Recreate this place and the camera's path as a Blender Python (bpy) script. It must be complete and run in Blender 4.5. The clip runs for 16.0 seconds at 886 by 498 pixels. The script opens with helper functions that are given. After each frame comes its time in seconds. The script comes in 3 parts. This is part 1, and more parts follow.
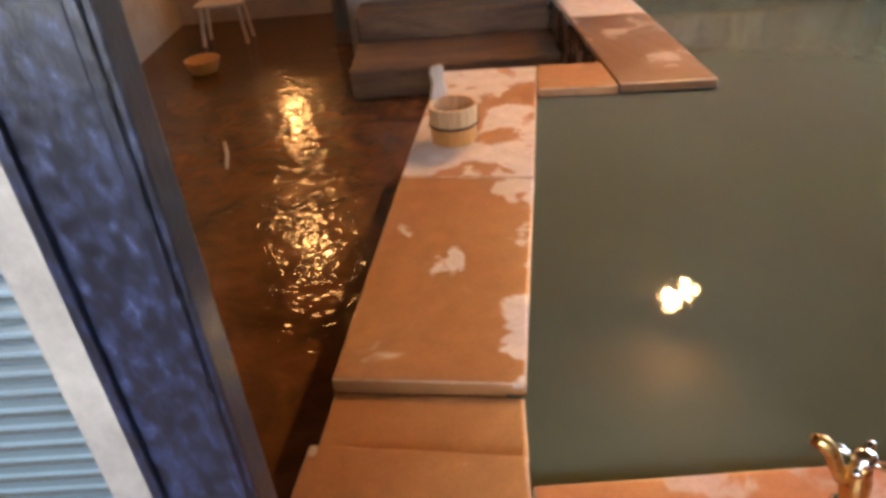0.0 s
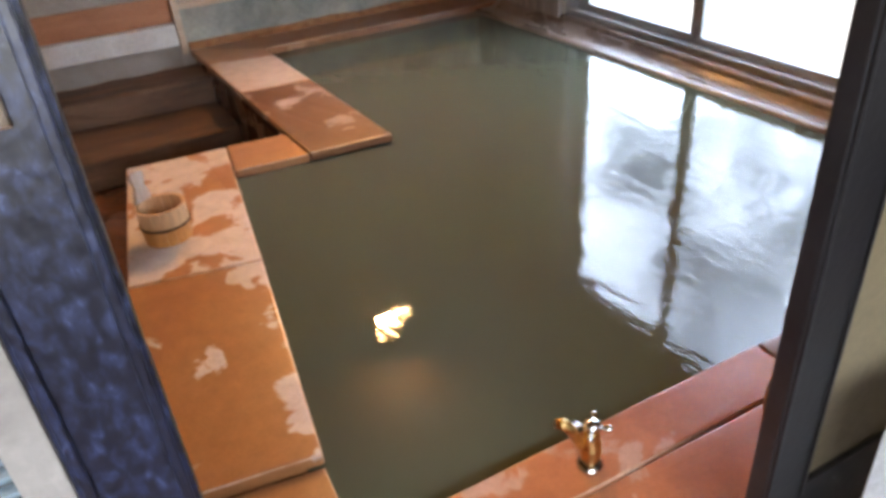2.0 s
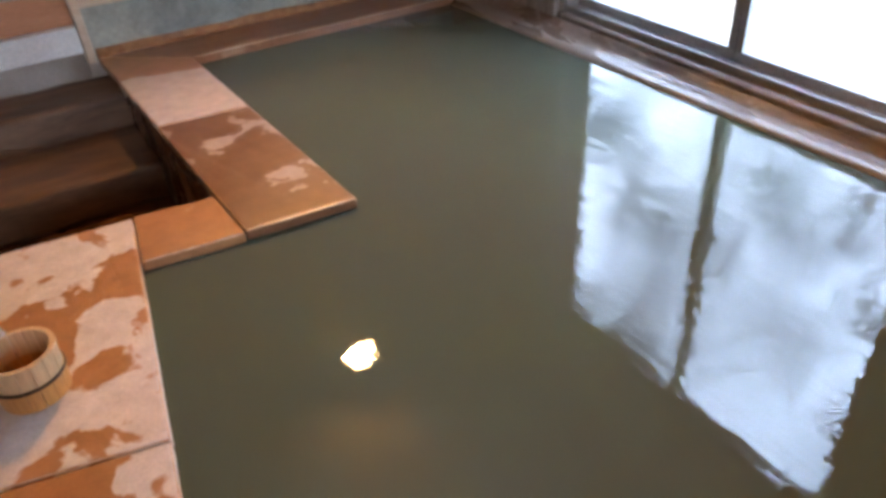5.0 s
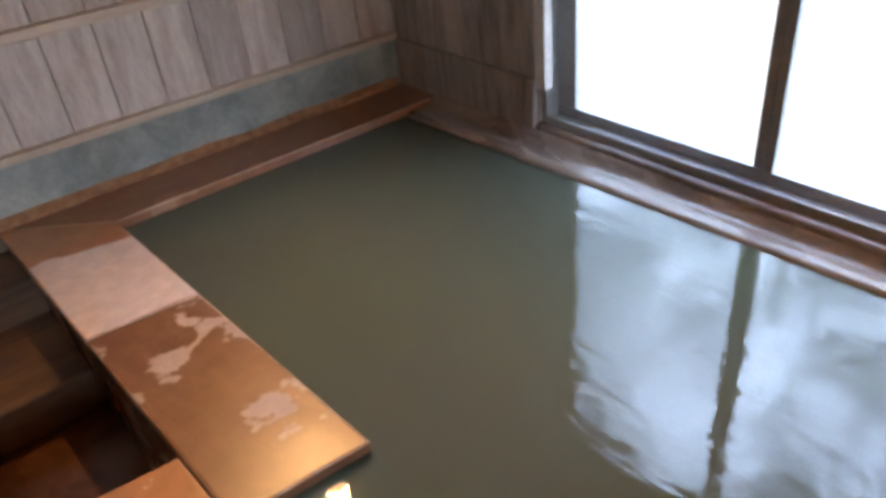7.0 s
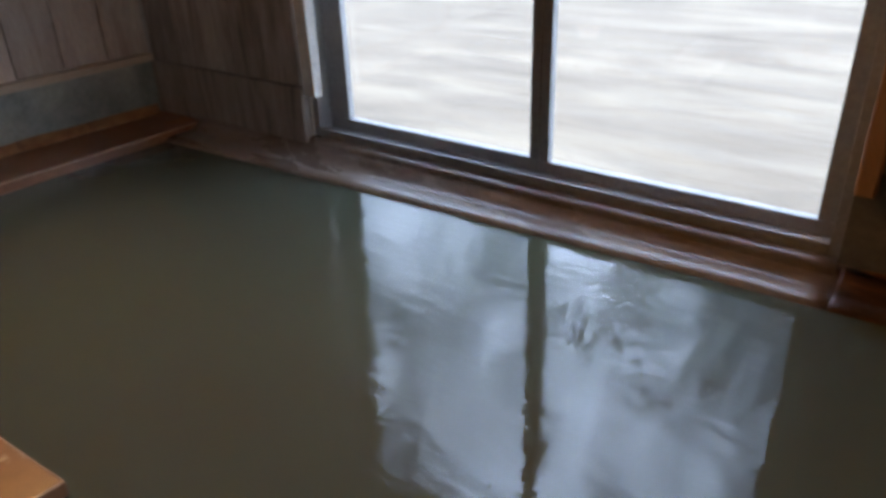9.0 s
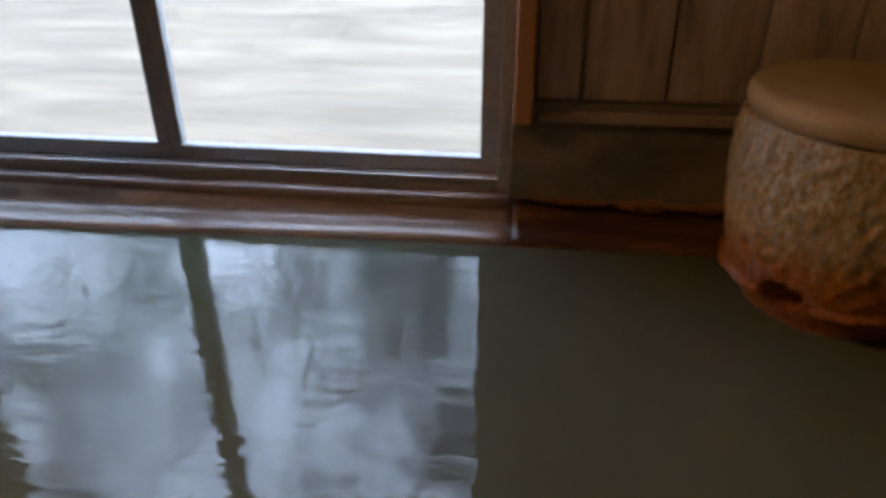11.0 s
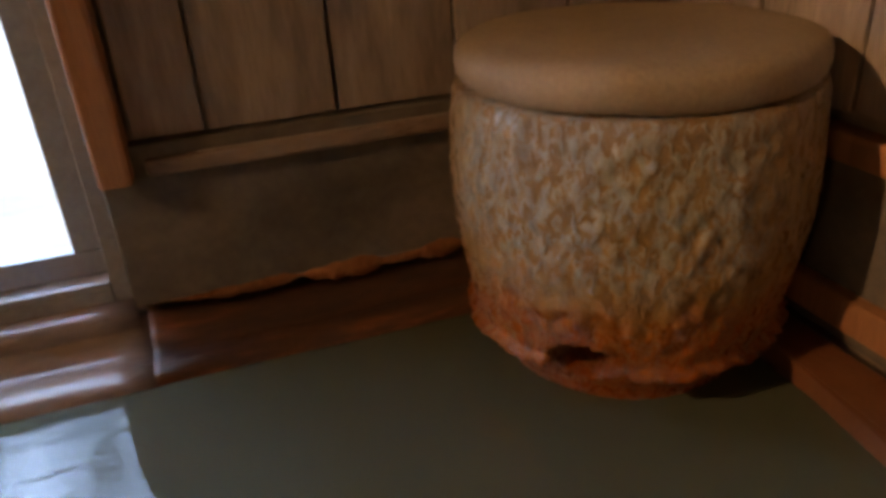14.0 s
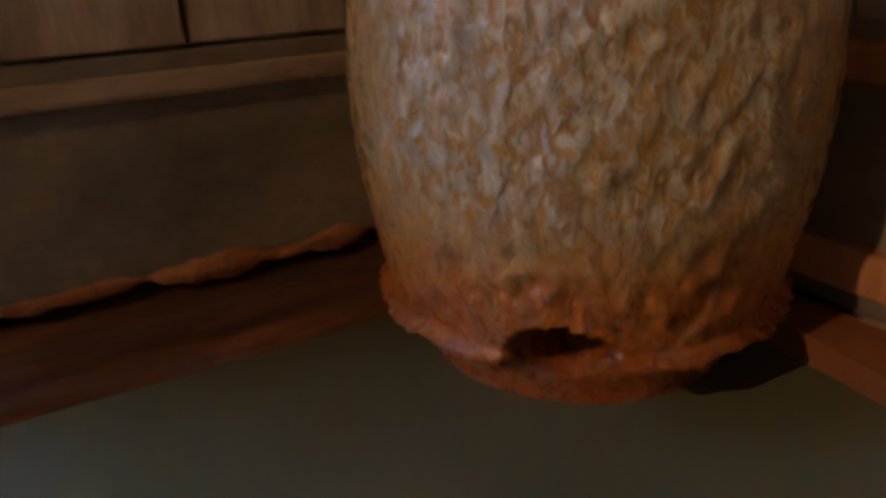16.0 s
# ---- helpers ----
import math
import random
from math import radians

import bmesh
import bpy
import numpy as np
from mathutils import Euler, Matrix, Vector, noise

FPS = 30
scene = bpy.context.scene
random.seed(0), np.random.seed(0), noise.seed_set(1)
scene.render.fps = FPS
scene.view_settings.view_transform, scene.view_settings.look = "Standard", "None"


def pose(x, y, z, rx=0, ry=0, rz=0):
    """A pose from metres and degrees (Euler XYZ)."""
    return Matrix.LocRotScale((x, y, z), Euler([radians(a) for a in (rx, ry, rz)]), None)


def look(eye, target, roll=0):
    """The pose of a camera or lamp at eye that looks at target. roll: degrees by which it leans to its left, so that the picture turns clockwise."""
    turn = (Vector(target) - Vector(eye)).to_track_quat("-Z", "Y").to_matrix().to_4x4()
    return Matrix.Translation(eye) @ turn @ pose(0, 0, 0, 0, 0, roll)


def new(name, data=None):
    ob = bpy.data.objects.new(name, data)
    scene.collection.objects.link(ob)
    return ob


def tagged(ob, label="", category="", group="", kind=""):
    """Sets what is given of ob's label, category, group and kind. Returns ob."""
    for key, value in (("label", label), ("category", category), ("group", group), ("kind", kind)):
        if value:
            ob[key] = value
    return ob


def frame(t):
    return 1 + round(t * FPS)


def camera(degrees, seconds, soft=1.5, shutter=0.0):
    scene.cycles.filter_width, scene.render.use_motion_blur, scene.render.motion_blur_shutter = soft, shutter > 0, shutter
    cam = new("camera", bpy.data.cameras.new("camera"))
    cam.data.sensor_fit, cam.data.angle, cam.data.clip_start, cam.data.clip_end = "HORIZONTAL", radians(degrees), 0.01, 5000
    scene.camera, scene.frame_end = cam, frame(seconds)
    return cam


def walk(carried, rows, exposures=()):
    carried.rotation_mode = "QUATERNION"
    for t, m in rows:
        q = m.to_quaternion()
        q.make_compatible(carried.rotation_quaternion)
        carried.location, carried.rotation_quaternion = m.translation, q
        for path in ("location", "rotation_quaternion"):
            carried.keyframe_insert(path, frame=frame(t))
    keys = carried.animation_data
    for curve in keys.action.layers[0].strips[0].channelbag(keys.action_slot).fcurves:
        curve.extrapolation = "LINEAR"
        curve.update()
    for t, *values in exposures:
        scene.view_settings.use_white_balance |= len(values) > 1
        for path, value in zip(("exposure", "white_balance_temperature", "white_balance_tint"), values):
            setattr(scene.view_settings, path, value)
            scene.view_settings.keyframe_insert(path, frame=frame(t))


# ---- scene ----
cam = camera(62.5, 16.0, 3.8)
PATH = [
    (0, (-0.095, -1.265, 1.264), (-0.184, 0.418, 0.187), -5.7),
    (0.5, (-0.1, -1.267, 1.377), (0.014, 0.384, 0.254), -5.0),
    (1, (-0.161, -1.278, 1.449), (0.327, 0.299, 0.32), -3.0),
    (1.5, (-0.206, -1.344, 1.503), (0.425, 0.209, 0.411), -3.9),
    (2, (-0.251, -1.365, 1.491), (0.472, 0.173, 0.437), -4.7),
    (2.5, (-0.276, -1.372, 1.517), (0.471, 0.155, 0.464), -5.1),
    (3, (-0.246, -1.302, 1.486), (0.527, 0.215, 0.437), -5.3),
    (3.5, (-0.118, -1.101, 1.434), (0.657, 0.388, 0.347), -5.3),
    (3.7, (-0.026, -1.028, 1.438), (0.744, 0.453, 0.335), -5.1),
    (5.8, (0.172, -0.097, 1.59), (0.968, 1.282, 0.38), -2.1),
    (6, (0.159, -0.042, 1.633), (0.95, 1.328, 0.409), -1.3),
    (6.5, (0.238, 0.218, 1.618), (1.025, 1.672, 0.493), -6.4),
    (7, (0.364, 0.448, 1.671), (1.346, 1.808, 0.581), -6.3),
    (7.5, (0.482, 0.494, 1.589), (1.582, 1.782, 0.525), -7.2),
    (8, (0.542, 0.491, 1.525), (1.763, 1.635, 0.429), -6.8),
    (8.5, (0.544, 0.475, 1.298), (1.878, 1.588, 0.308), -4.2),
    (9, (0.582, 0.43, 1.213), (1.99, 1.515, 0.297), -2.0),
    (9.5, (0.707, 0.37, 1.169), (2.32, 1.167, 0.294), 0.8),
    (9.7, (0.761, 0.394, 1.175), (2.407, 1.108, 0.291), 0.3),
    (11.8, (0.897, 0.654, 0.857), (2.661, 0.673, -0.085), -0.6),
    (12, (0.941, 0.636, 0.828), (2.712, 0.629, -0.101), -1.1),
    (12.5, (1.105, 0.51, 0.836), (2.9, 0.416, -0.041), -1.0),
    (13, (1.248, 0.455, 0.868), (3.042, 0.228, 0.013), -1.2),
    (13.5, (1.383, 0.45, 0.832), (3.157, 0.123, -0.033), -1.7),
    (14, (1.556, 0.469, 0.776), (3.267, -0.065, -0.112), -3.8),
    (14.5, (1.648, 0.456, 0.726), (3.274, -0.266, -0.188), -2.9),
    (15, (1.668, 0.446, 0.665), (3.286, -0.35, -0.202), -2.1),
    (15.5, (1.729, 0.44, 0.597), (3.38, -0.371, -0.188), -2.2),
    (16, (1.813, 0.433, 0.53), (3.445, -0.439, -0.23), -2.7),
]

walk(cam, [(t, look(eye, target, roll)) for t, eye, target, roll in PATH],
     exposures=[(0, 3.45, 8000, 11), (1.5, 3.3, 7800, 11), (3.5, 3.15, 7300, 10), (6, 3.2, 6900, 10), (7.2, 2.85, 6900, 10), (8.5, 2.1, 7050, 10), (9.7, 1.95, 7050, 10), (12, 2.05, 7000, 10), (13.2, 2.6, 6700, 10), (16, 2.7, 5800, 10)])

# ---- sky, sun ----
world = bpy.data.worlds.new("sky")
scene.world = world
world.use_nodes = True
wn, wl = world.node_tree.nodes, world.node_tree.links
sky = wn.new("ShaderNodeTexSky")
sky.sky_type, sky.sun_disc = "NISHITA", False
sky.sun_elevation, sky.sun_rotation = radians(33), radians(319)
wtc = wn.new("ShaderNodeTexCoord")
wno = wn.new("ShaderNodeTexNoise")
wno.inputs["Scale"].default_value, wno.inputs["Detail"].default_value = 7.0, 7
wra = wn.new("ShaderNodeValToRGB")
wra.color_ramp.elements[0].position, wra.color_ramp.elements[1].position = 0.36, 0.66
wmi = wn.new("ShaderNodeMix")
wmi.data_type = "RGBA"
wl.new(wtc.outputs["Generated"], wno.inputs["Vector"])
wl.new(wno.outputs["Fac"], wra.inputs["Fac"])
wl.new(wra.outputs["Color"], wmi.inputs["Factor"])
wl.new(sky.outputs["Color"], wmi.inputs[6])
wmi.inputs[7].default_value = (18, 24, 36, 1)
wl.new(wmi.outputs[2], wn["Background"].inputs["Color"])
wn["Background"].inputs["Strength"].default_value = 0.12
sun = new("sun", bpy.data.lights.new("sun", "SUN"))
sun.data.energy, sun.data.angle, sun.data.color = 2.0, radians(3), (1, 0.94, 0.86)
# fill lamp added to brighten the room from behind; no known source
day = new("added_fill_light", bpy.data.lights.new("added_fill_light", "AREA"))
day.data.shape, day.data.size, day.data.size_y = "RECTANGLE", 2.4, 1.3
day.data.energy, day.data.color = 9.0, (0.88, 0.94, 1.0)
day.matrix_world = look((-0.7, -3.18, 1.65), (-0.7, 0, 1.65))
sun.matrix_world = look((-6, 7, 6), (0, 0, 0))


# ---- materials ----
def material(name):
    m = bpy.data.materials.new(name)
    m.use_nodes = True
    return m, m.node_tree.nodes, m.node_tree.links, m.node_tree.nodes["Principled BSDF"]


def noise_node(n, l, scale, detail=5, vec=None, rough=0.55, distort=0.0):
    t = n.new("ShaderNodeTexNoise")
    t.inputs["Scale"].default_value, t.inputs["Detail"].default_value = scale, detail
    t.inputs["Roughness"].default_value, t.inputs["Distortion"].default_value = rough, distort
    if vec:
        l.new(vec, t.inputs["Vector"])
    return t.outputs["Fac"]


def ramp_node(n, l, fac, stops):
    r = n.new("ShaderNodeValToRGB")
    e = r.color_ramp.elements
    while len(e) < len(stops):
        e.new(0.5)
    for el, (p, c) in zip(e, stops):
        el.position, el.color = p, (*c, 1)
    l.new(fac, r.inputs["Fac"])
    return r.outputs["Color"]


def mix_node(n, l, fac, a, b, kind="MIX"):
    m = n.new("ShaderNodeMix")
    m.data_type, m.blend_type = "RGBA", kind
    for value, socket in ((fac, m.inputs[0]), (a, m.inputs[6]), (b, m.inputs[7])):
        if isinstance(value, (int, float)):
            socket.default_value = value
        elif isinstance(value, tuple):
            socket.default_value = (*value, 1)
        else:
            l.new(value, socket)
    return m.outputs[2]


def coords(n, l, scale=(1, 1, 1), world_space=False, shift=True):
    """Object coordinates, shifted by a random number for each object."""
    tc = n.new("ShaderNodeTexCoord")
    mp = n.new("ShaderNodeMapping")
    mp.inputs["Scale"].default_value = scale
    if world_space:
        g = n.new("ShaderNodeNewGeometry")
        l.new(g.outputs["Position"], mp.inputs["Vector"])
    else:
        l.new(tc.outputs["Object"], mp.inputs["Vector"])
        if shift:
            oi = n.new("ShaderNodeObjectInfo")
            mu = n.new("ShaderNodeMath")
            mu.operation = "MULTIPLY"
            mu.inputs[1].default_value = 37.0
            l.new(oi.outputs["Random"], mu.inputs[0])
            l.new(mu.outputs[0], mp.inputs["Location"])
    return mp.outputs["Vector"]


def bump(n, l, b, height, strength, dist):
    bn = n.new("ShaderNodeBump")
    bn.inputs["Strength"].default_value, bn.inputs["Distance"].default_value = strength, dist
    l.new(height, bn.inputs["Height"])
    l.new(bn.outputs["Normal"], b.inputs["Normal"])


def rough_from(n, l, b, fac, lo, hi):
    mr = n.new("ShaderNodeMapRange")
    mr.inputs["To Min"].default_value, mr.inputs["To Max"].default_value = lo, hi
    l.new(fac, mr.inputs["Value"])
    l.new(mr.outputs["Result"], b.inputs["Roughness"])


def mottled(name, stops, scale=6, stretch=(1, 1, 1), rough=(0.4, 0.7), grain=60, relief=0.25, depth=0.004, metal=0.0, vary=0.0, distort=0.4, world_space=False):
    m, n, l, b = material(name)
    v = coords(n, l, stretch, world_space)
    big = noise_node(n, l, scale, 6, v, 0.6, distort)
    fine = noise_node(n, l, grain, 4, v, 0.6)
    c = ramp_node(n, l, big, stops)
    c = mix_node(n, l, 0.5, c, ramp_node(n, l, fine, [(0.3, (0.62, 0.62, 0.62)), (0.75, (1.15, 1.15, 1.15))]), "MULTIPLY")
    if vary:
        oi = n.new("ShaderNodeObjectInfo")
        c = mix_node(n, l, vary, c, ramp_node(n, l, oi.outputs["Random"], [(0, (0.55, 0.52, 0.5)), (1, (1.2, 1.15, 1.1))]), "MULTIPLY")
    l.new(c, b.inputs["Base Color"])
    rough_from(n, l, b, big, *rough)
    b.inputs["Metallic"].default_value = metal
    bump(n, l, b, fine, relief, depth)
    return m


def slab_stone(name, wet, wet2, dry, level, way=(0, 0), start=0.0, reach=0.1, gain=0.0, scale=4.2):
    """Reddish stone, wet and dark, with pale dried patches that have sharp edges; they gather where way . (x, y) passes start."""
    m, n, l, b = material(name)
    v = coords(n, l, world_space=True)
    tone = ramp_node(n, l, noise_node(n, l, 2.3, 4, v, 0.5), [(0.3, wet), (0.7, wet2)])
    patches = noise_node(n, l, scale, 4, v, 0.5, 0.35)
    if gain:
        dot = n.new("ShaderNodeVectorMath")
        dot.operation = "DOT_PRODUCT"
        dot.inputs[1].default_value = (*way, 0)
        l.new(v, dot.inputs[0])
        mr = n.new("ShaderNodeMapRange")
        mr.inputs["From Min"].default_value, mr.inputs["From Max"].default_value, mr.inputs["To Max"].default_value = start, start + reach, gain
        l.new(dot.outputs["Value"], mr.inputs["Value"])
        add = n.new("ShaderNodeMath")
        add.operation = "ADD"
        l.new(patches, add.inputs[0])
        l.new(mr.outputs["Result"], add.inputs[1])
        patches = add.outputs[0]
    mask = ramp_node(n, l, patches, [(level, (0, 0, 0)), (level + 0.03, (1, 1, 1))])
    fine = noise_node(n, l, 130, 4, v)
    cloud = noise_node(n, l, 14, 5, v, 0.6)
    c = mix_node(n, l, mask, tone, dry)
    c = mix_node(n, l, 0.55, c, ramp_node(n, l, cloud, [(0.3, (0.72, 0.68, 0.64)), (0.7, (1.15, 1.13, 1.1))]), "MULTIPLY")
    c = mix_node(n, l, 0.45, c, ramp_node(n, l, fine, [(0.3, (0.7, 0.68, 0.66)), (0.7, (1.1, 1.1, 1.1))]), "MULTIPLY")
    l.new(c, b.inputs["Base Color"])
    rough_from(n, l, b, mask, 0.34, 0.65)
    bump(n, l, b, fine, 0.12, 0.003)
    return m


WET, WET2, DRY = (0.34, 0.135, 0.05), (0.42, 0.205, 0.08), (0.58, 0.50, 0.45)
SLAB = slab_stone("wet_red_stone", WET, WET2, DRY, 0.60)
SLAB_EDGE = slab_stone("wet_stone_drying_at_the_edge", WET, WET2, DRY, 0.64, (1, -0.123), -0.15, 0.12, 0.17, 5.0)
SLAB_DRY = slab_stone("mostly_dried_red_stone", WET, WET2, DRY, 0.47, (0, 0), 0, 1, 0, 5.0)
SLAB_FAR = slab_stone("wet_stone_pale_at_the_water", (0.15, 0.060, 0.026), (0.21, 0.10, 0.045), (0.40, 0.31, 0.27), 0.61, (1, 0.02), 0.86, 0.14, 0.13, 5.0)
SLAB_PALE = slab_stone("dried_pale_stone", (0.34, 0.13, 0.05), WET2, (0.58, 0.49, 0.44), 0.6, (-0.15, -1), -3.70, 0.02, 0.4, 4.2)
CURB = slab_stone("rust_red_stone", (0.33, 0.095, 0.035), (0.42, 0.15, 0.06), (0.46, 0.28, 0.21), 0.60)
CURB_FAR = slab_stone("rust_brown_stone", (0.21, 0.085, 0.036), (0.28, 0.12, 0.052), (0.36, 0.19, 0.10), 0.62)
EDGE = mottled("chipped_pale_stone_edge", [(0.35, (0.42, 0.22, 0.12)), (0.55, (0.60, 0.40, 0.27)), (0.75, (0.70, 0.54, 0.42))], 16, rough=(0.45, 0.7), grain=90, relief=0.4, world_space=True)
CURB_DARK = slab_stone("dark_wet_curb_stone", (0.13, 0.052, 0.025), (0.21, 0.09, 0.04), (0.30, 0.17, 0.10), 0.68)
DARK_STONE = mottled("dark_wet_stone", [(0.3, (0.035, 0.018, 0.01)), (0.55, (0.10, 0.045, 0.02)), (0.75, (0.17, 0.08, 0.035))], 5, rough=(0.12, 0.4), grain=40, relief=0.5, depth=0.01)
STEP_STONE = mottled("worn_step_stone", [(0.3, (0.06, 0.03, 0.018)), (0.5, (0.16, 0.085, 0.045)), (0.75, (0.28, 0.15, 0.075))], 3, (0.5, 2.5, 2.5), rough=(0.35, 0.7), grain=30, relief=0.4, depth=0.01)
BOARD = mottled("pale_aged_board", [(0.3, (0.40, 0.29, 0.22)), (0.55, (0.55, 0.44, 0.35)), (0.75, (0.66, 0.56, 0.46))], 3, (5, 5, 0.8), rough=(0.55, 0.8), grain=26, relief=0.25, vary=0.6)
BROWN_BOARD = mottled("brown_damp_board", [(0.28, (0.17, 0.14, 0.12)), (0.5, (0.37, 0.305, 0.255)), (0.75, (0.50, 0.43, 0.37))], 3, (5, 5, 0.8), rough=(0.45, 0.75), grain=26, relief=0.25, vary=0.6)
RAIL = mottled("pale_rail_wood", [(0.3, (0.45, 0.31, 0.20)), (0.7, (0.58, 0.43, 0.30))], 4, (0.6, 6, 6), rough=(0.5, 0.7), grain=40)
TRIM = mottled("orange_trim_wood", [(0.3, (0.30, 0.14, 0.06)), (0.7, (0.45, 0.23, 0.11))], 4, (6, 6, 0.6), rough=(0.4, 0.6), grain=40)
WHITE_TRIM = mottled("cream_painted_wood", [(0.3, (0.58, 0.52, 0.45)), (0.7, (0.72, 0.67, 0.60))], 5, rough=(0.45, 0.6), relief=0.1)
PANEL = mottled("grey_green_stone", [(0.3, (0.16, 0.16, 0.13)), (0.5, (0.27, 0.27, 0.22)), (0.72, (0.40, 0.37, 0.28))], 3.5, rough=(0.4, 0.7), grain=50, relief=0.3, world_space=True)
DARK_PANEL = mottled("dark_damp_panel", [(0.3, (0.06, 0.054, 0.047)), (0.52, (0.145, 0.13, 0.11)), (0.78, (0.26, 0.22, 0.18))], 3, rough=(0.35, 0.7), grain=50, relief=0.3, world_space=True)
SILL = mottled("worn_sill_wood", [(0.25, (0.18, 0.13, 0.10)), (0.5, (0.25, 0.19, 0.15)), (0.75, (0.32, 0.255, 0.21))], 3, (2, 0.6, 2), rough=(0.2, 0.36), grain=30, relief=0.2, world_space=True)
RUST_CURB = mottled("rust_streaked_stone", [(0.32, (0.032, 0.018, 0.013)), (0.55, (0.075, 0.034, 0.018)), (0.78, (0.27, 0.10, 0.035))], 5, (3.5, 0.9, 3.5), rough=(0.25, 0.5), grain=40, relief=0.5, depth=0.006, world_space=True)
RUST_CRUST = mottled("rust_mineral_crust", [(0.3, (0.20, 0.07, 0.02)), (0.7, (0.42, 0.19, 0.07))], 14, rough=(0.5, 0.8), grain=90, relief=0.8, depth=0.01)
FRAME = mottled("brown_grey_aluminium", [(0.3, (0.30, 0.295, 0.285)), (0.7, (0.37, 0.36, 0.35))], 6, rough=(0.5, 0.65), metal=0.1, relief=0.05)
LACQUER = mottled("blue_black_lacquer", [(0.45, (0.003, 0.004, 0.010)), (0.62, (0.010, 0.015, 0.042)), (0.80, (0.05, 0.066, 0.13))], 130, (1, 1, 0.55), rough=(0.2, 0.5), grain=160, relief=0.3, depth=0.002)
BLACK = mottled("black_lacquer", [(0.3, (0.006, 0.006, 0.007)), (0.7, (0.018, 0.017, 0.018))], 12, rough=(0.25, 0.45), relief=0.15)
BRASS = mottled("worn_brass", [(0.3, (0.38, 0.20, 0.06)), (0.7, (0.70, 0.46, 0.18))], 25, rough=(0.18, 0.4), metal=1.0, relief=0.15)
CHROME = mottled("chrome", [(0.3, (0.6, 0.58, 0.55)), (0.7, (0.75, 0.73, 0.70))], 20, rough=(0.08, 0.2), metal=1.0, relief=0.02)
CYPRESS = mottled("cypress_wood", [(0.3, (0.50, 0.22, 0.07)), (0.7, (0.68, 0.36, 0.14))], 5, (9, 9, 1), rough=(0.35, 0.55), grain=40, vary=0.35)
BUCKET, n, l, b = material("cypress_wet_below")
v = coords(n, l, (9, 9, 1))
tc = n.new("ShaderNodeTexCoord")
sep = n.new("ShaderNodeSeparateXYZ")
l.new(tc.outputs["Object"], sep.inputs[0])
grain = noise_node(n, l, 14, 5, v)
wet_low = ramp_node(n, l, sep.outputs["Z"], [(0.066, (0.55, 0.25, 0.07)), (0.074, (0.60, 0.39, 0.21))])
l.new(mix_node(n, l, 0.6, wet_low, ramp_node(n, l, grain, [(0.3, (0.62, 0.6, 0.56)), (0.7, (1.12, 1.1, 1.08))]), "MULTIPLY"), b.inputs["Base Color"])
b.inputs["Roughness"].default_value = 0.5
bump(n, l, b, grain, 0.2, 0.002)
GREY_CYPRESS = mottled("weathered_cypress", [(0.3, (0.46, 0.36, 0.28)), (0.7, (0.62, 0.50, 0.40))], 5, (9, 9, 1), rough=(0.5, 0.7), grain=40)
COPPER = mottled("dark_copper_hoop", [(0.3, (0.05, 0.03, 0.02)), (0.7, (0.10, 0.06, 0.04))], 20, rough=(0.35, 0.5), metal=0.6)
PLASTER = mottled("aged_plaster", [(0.3, (0.30, 0.24, 0.19)), (0.7, (0.42, 0.36, 0.30))], 2.5, rough=(0.8, 0.9), grain=70, relief=0.2)
STRIP = mottled("grey_beige_strip", [(0.3, (0.15, 0.13, 0.115)), (0.7, (0.23, 0.205, 0.18))], 6, rough=(0.7, 0.85), grain=60, relief=0.4)
CEIL = mottled("dark_ceiling_board", [(0.3, (0.08, 0.055, 0.04)), (0.7, (0.16, 0.11, 0.08))], 2, (1, 8, 8), rough=(0.6, 0.8), grain=30)
GREY_POST = mottled("grey_weathered_post", [(0.3, (0.10, 0.10, 0.09)), (0.7, (0.22, 0.21, 0.19))], 5, (4, 4, 0.7), rough=(0.5, 0.8), grain=30)
ORANGE = mottled("orange_door_board", [(0.3, (0.36, 0.13, 0.05)), (0.7, (0.50, 0.22, 0.10))], 2, (1, 5, 5), rough=(0.35, 0.5), grain=30)
LID = mottled("brown_stoneware_lid", [(0.3, (0.24, 0.175, 0.10)), (0.7, (0.35, 0.27, 0.17))], 5, rough=(0.55, 0.75), grain=120, relief=0.2)
EARTH = mottled("brown_earthenware", [(0.3, (0.13, 0.07, 0.032)), (0.7, (0.21, 0.12, 0.06))], 4, (3, 3, 0.8), rough=(0.65, 0.85), grain=50, relief=0.2)
CLOTH = mottled("white_woven_cloth", [(0.3, (0.62, 0.60, 0.57)), (0.7, (0.76, 0.75, 0.73))], 30, rough=(0.8, 0.95), grain=160, relief=0.7, depth=0.006)
PLASTIC = mottled("orange_plastic", [(0.3, (0.6, 0.22, 0.05)), (0.7, (0.7, 0.30, 0.08))], 5, rough=(0.3, 0.4), relief=0.05)

# murky green-grey spring water, its surface hardly stirred
WATER, n, l, b = material("murky_spring_water")
v = coords(n, l, world_space=True)
l.new(ramp_node(n, l, noise_node(n, l, 0.9, 3, v), [(0.3, (0.068, 0.074, 0.054)), (0.7, (0.072, 0.086, 0.055))]), b.inputs["Base Color"])
b.inputs["Roughness"].default_value, b.inputs["IOR"].default_value = 0.0, 1.36
vr = coords(n, l, (1.0, 0.3, 1), world_space=True)
wav = mix_node(n, l, 0.38, noise_node(n, l, 5.5, 2, v), noise_node(n, l, 22, 3, vr))
away = n.new("ShaderNodeVectorMath")
away.operation = "SUBTRACT"
away.inputs[1].default_value = (2.33, 0.06, 0)
l.new(v, away.inputs[0])
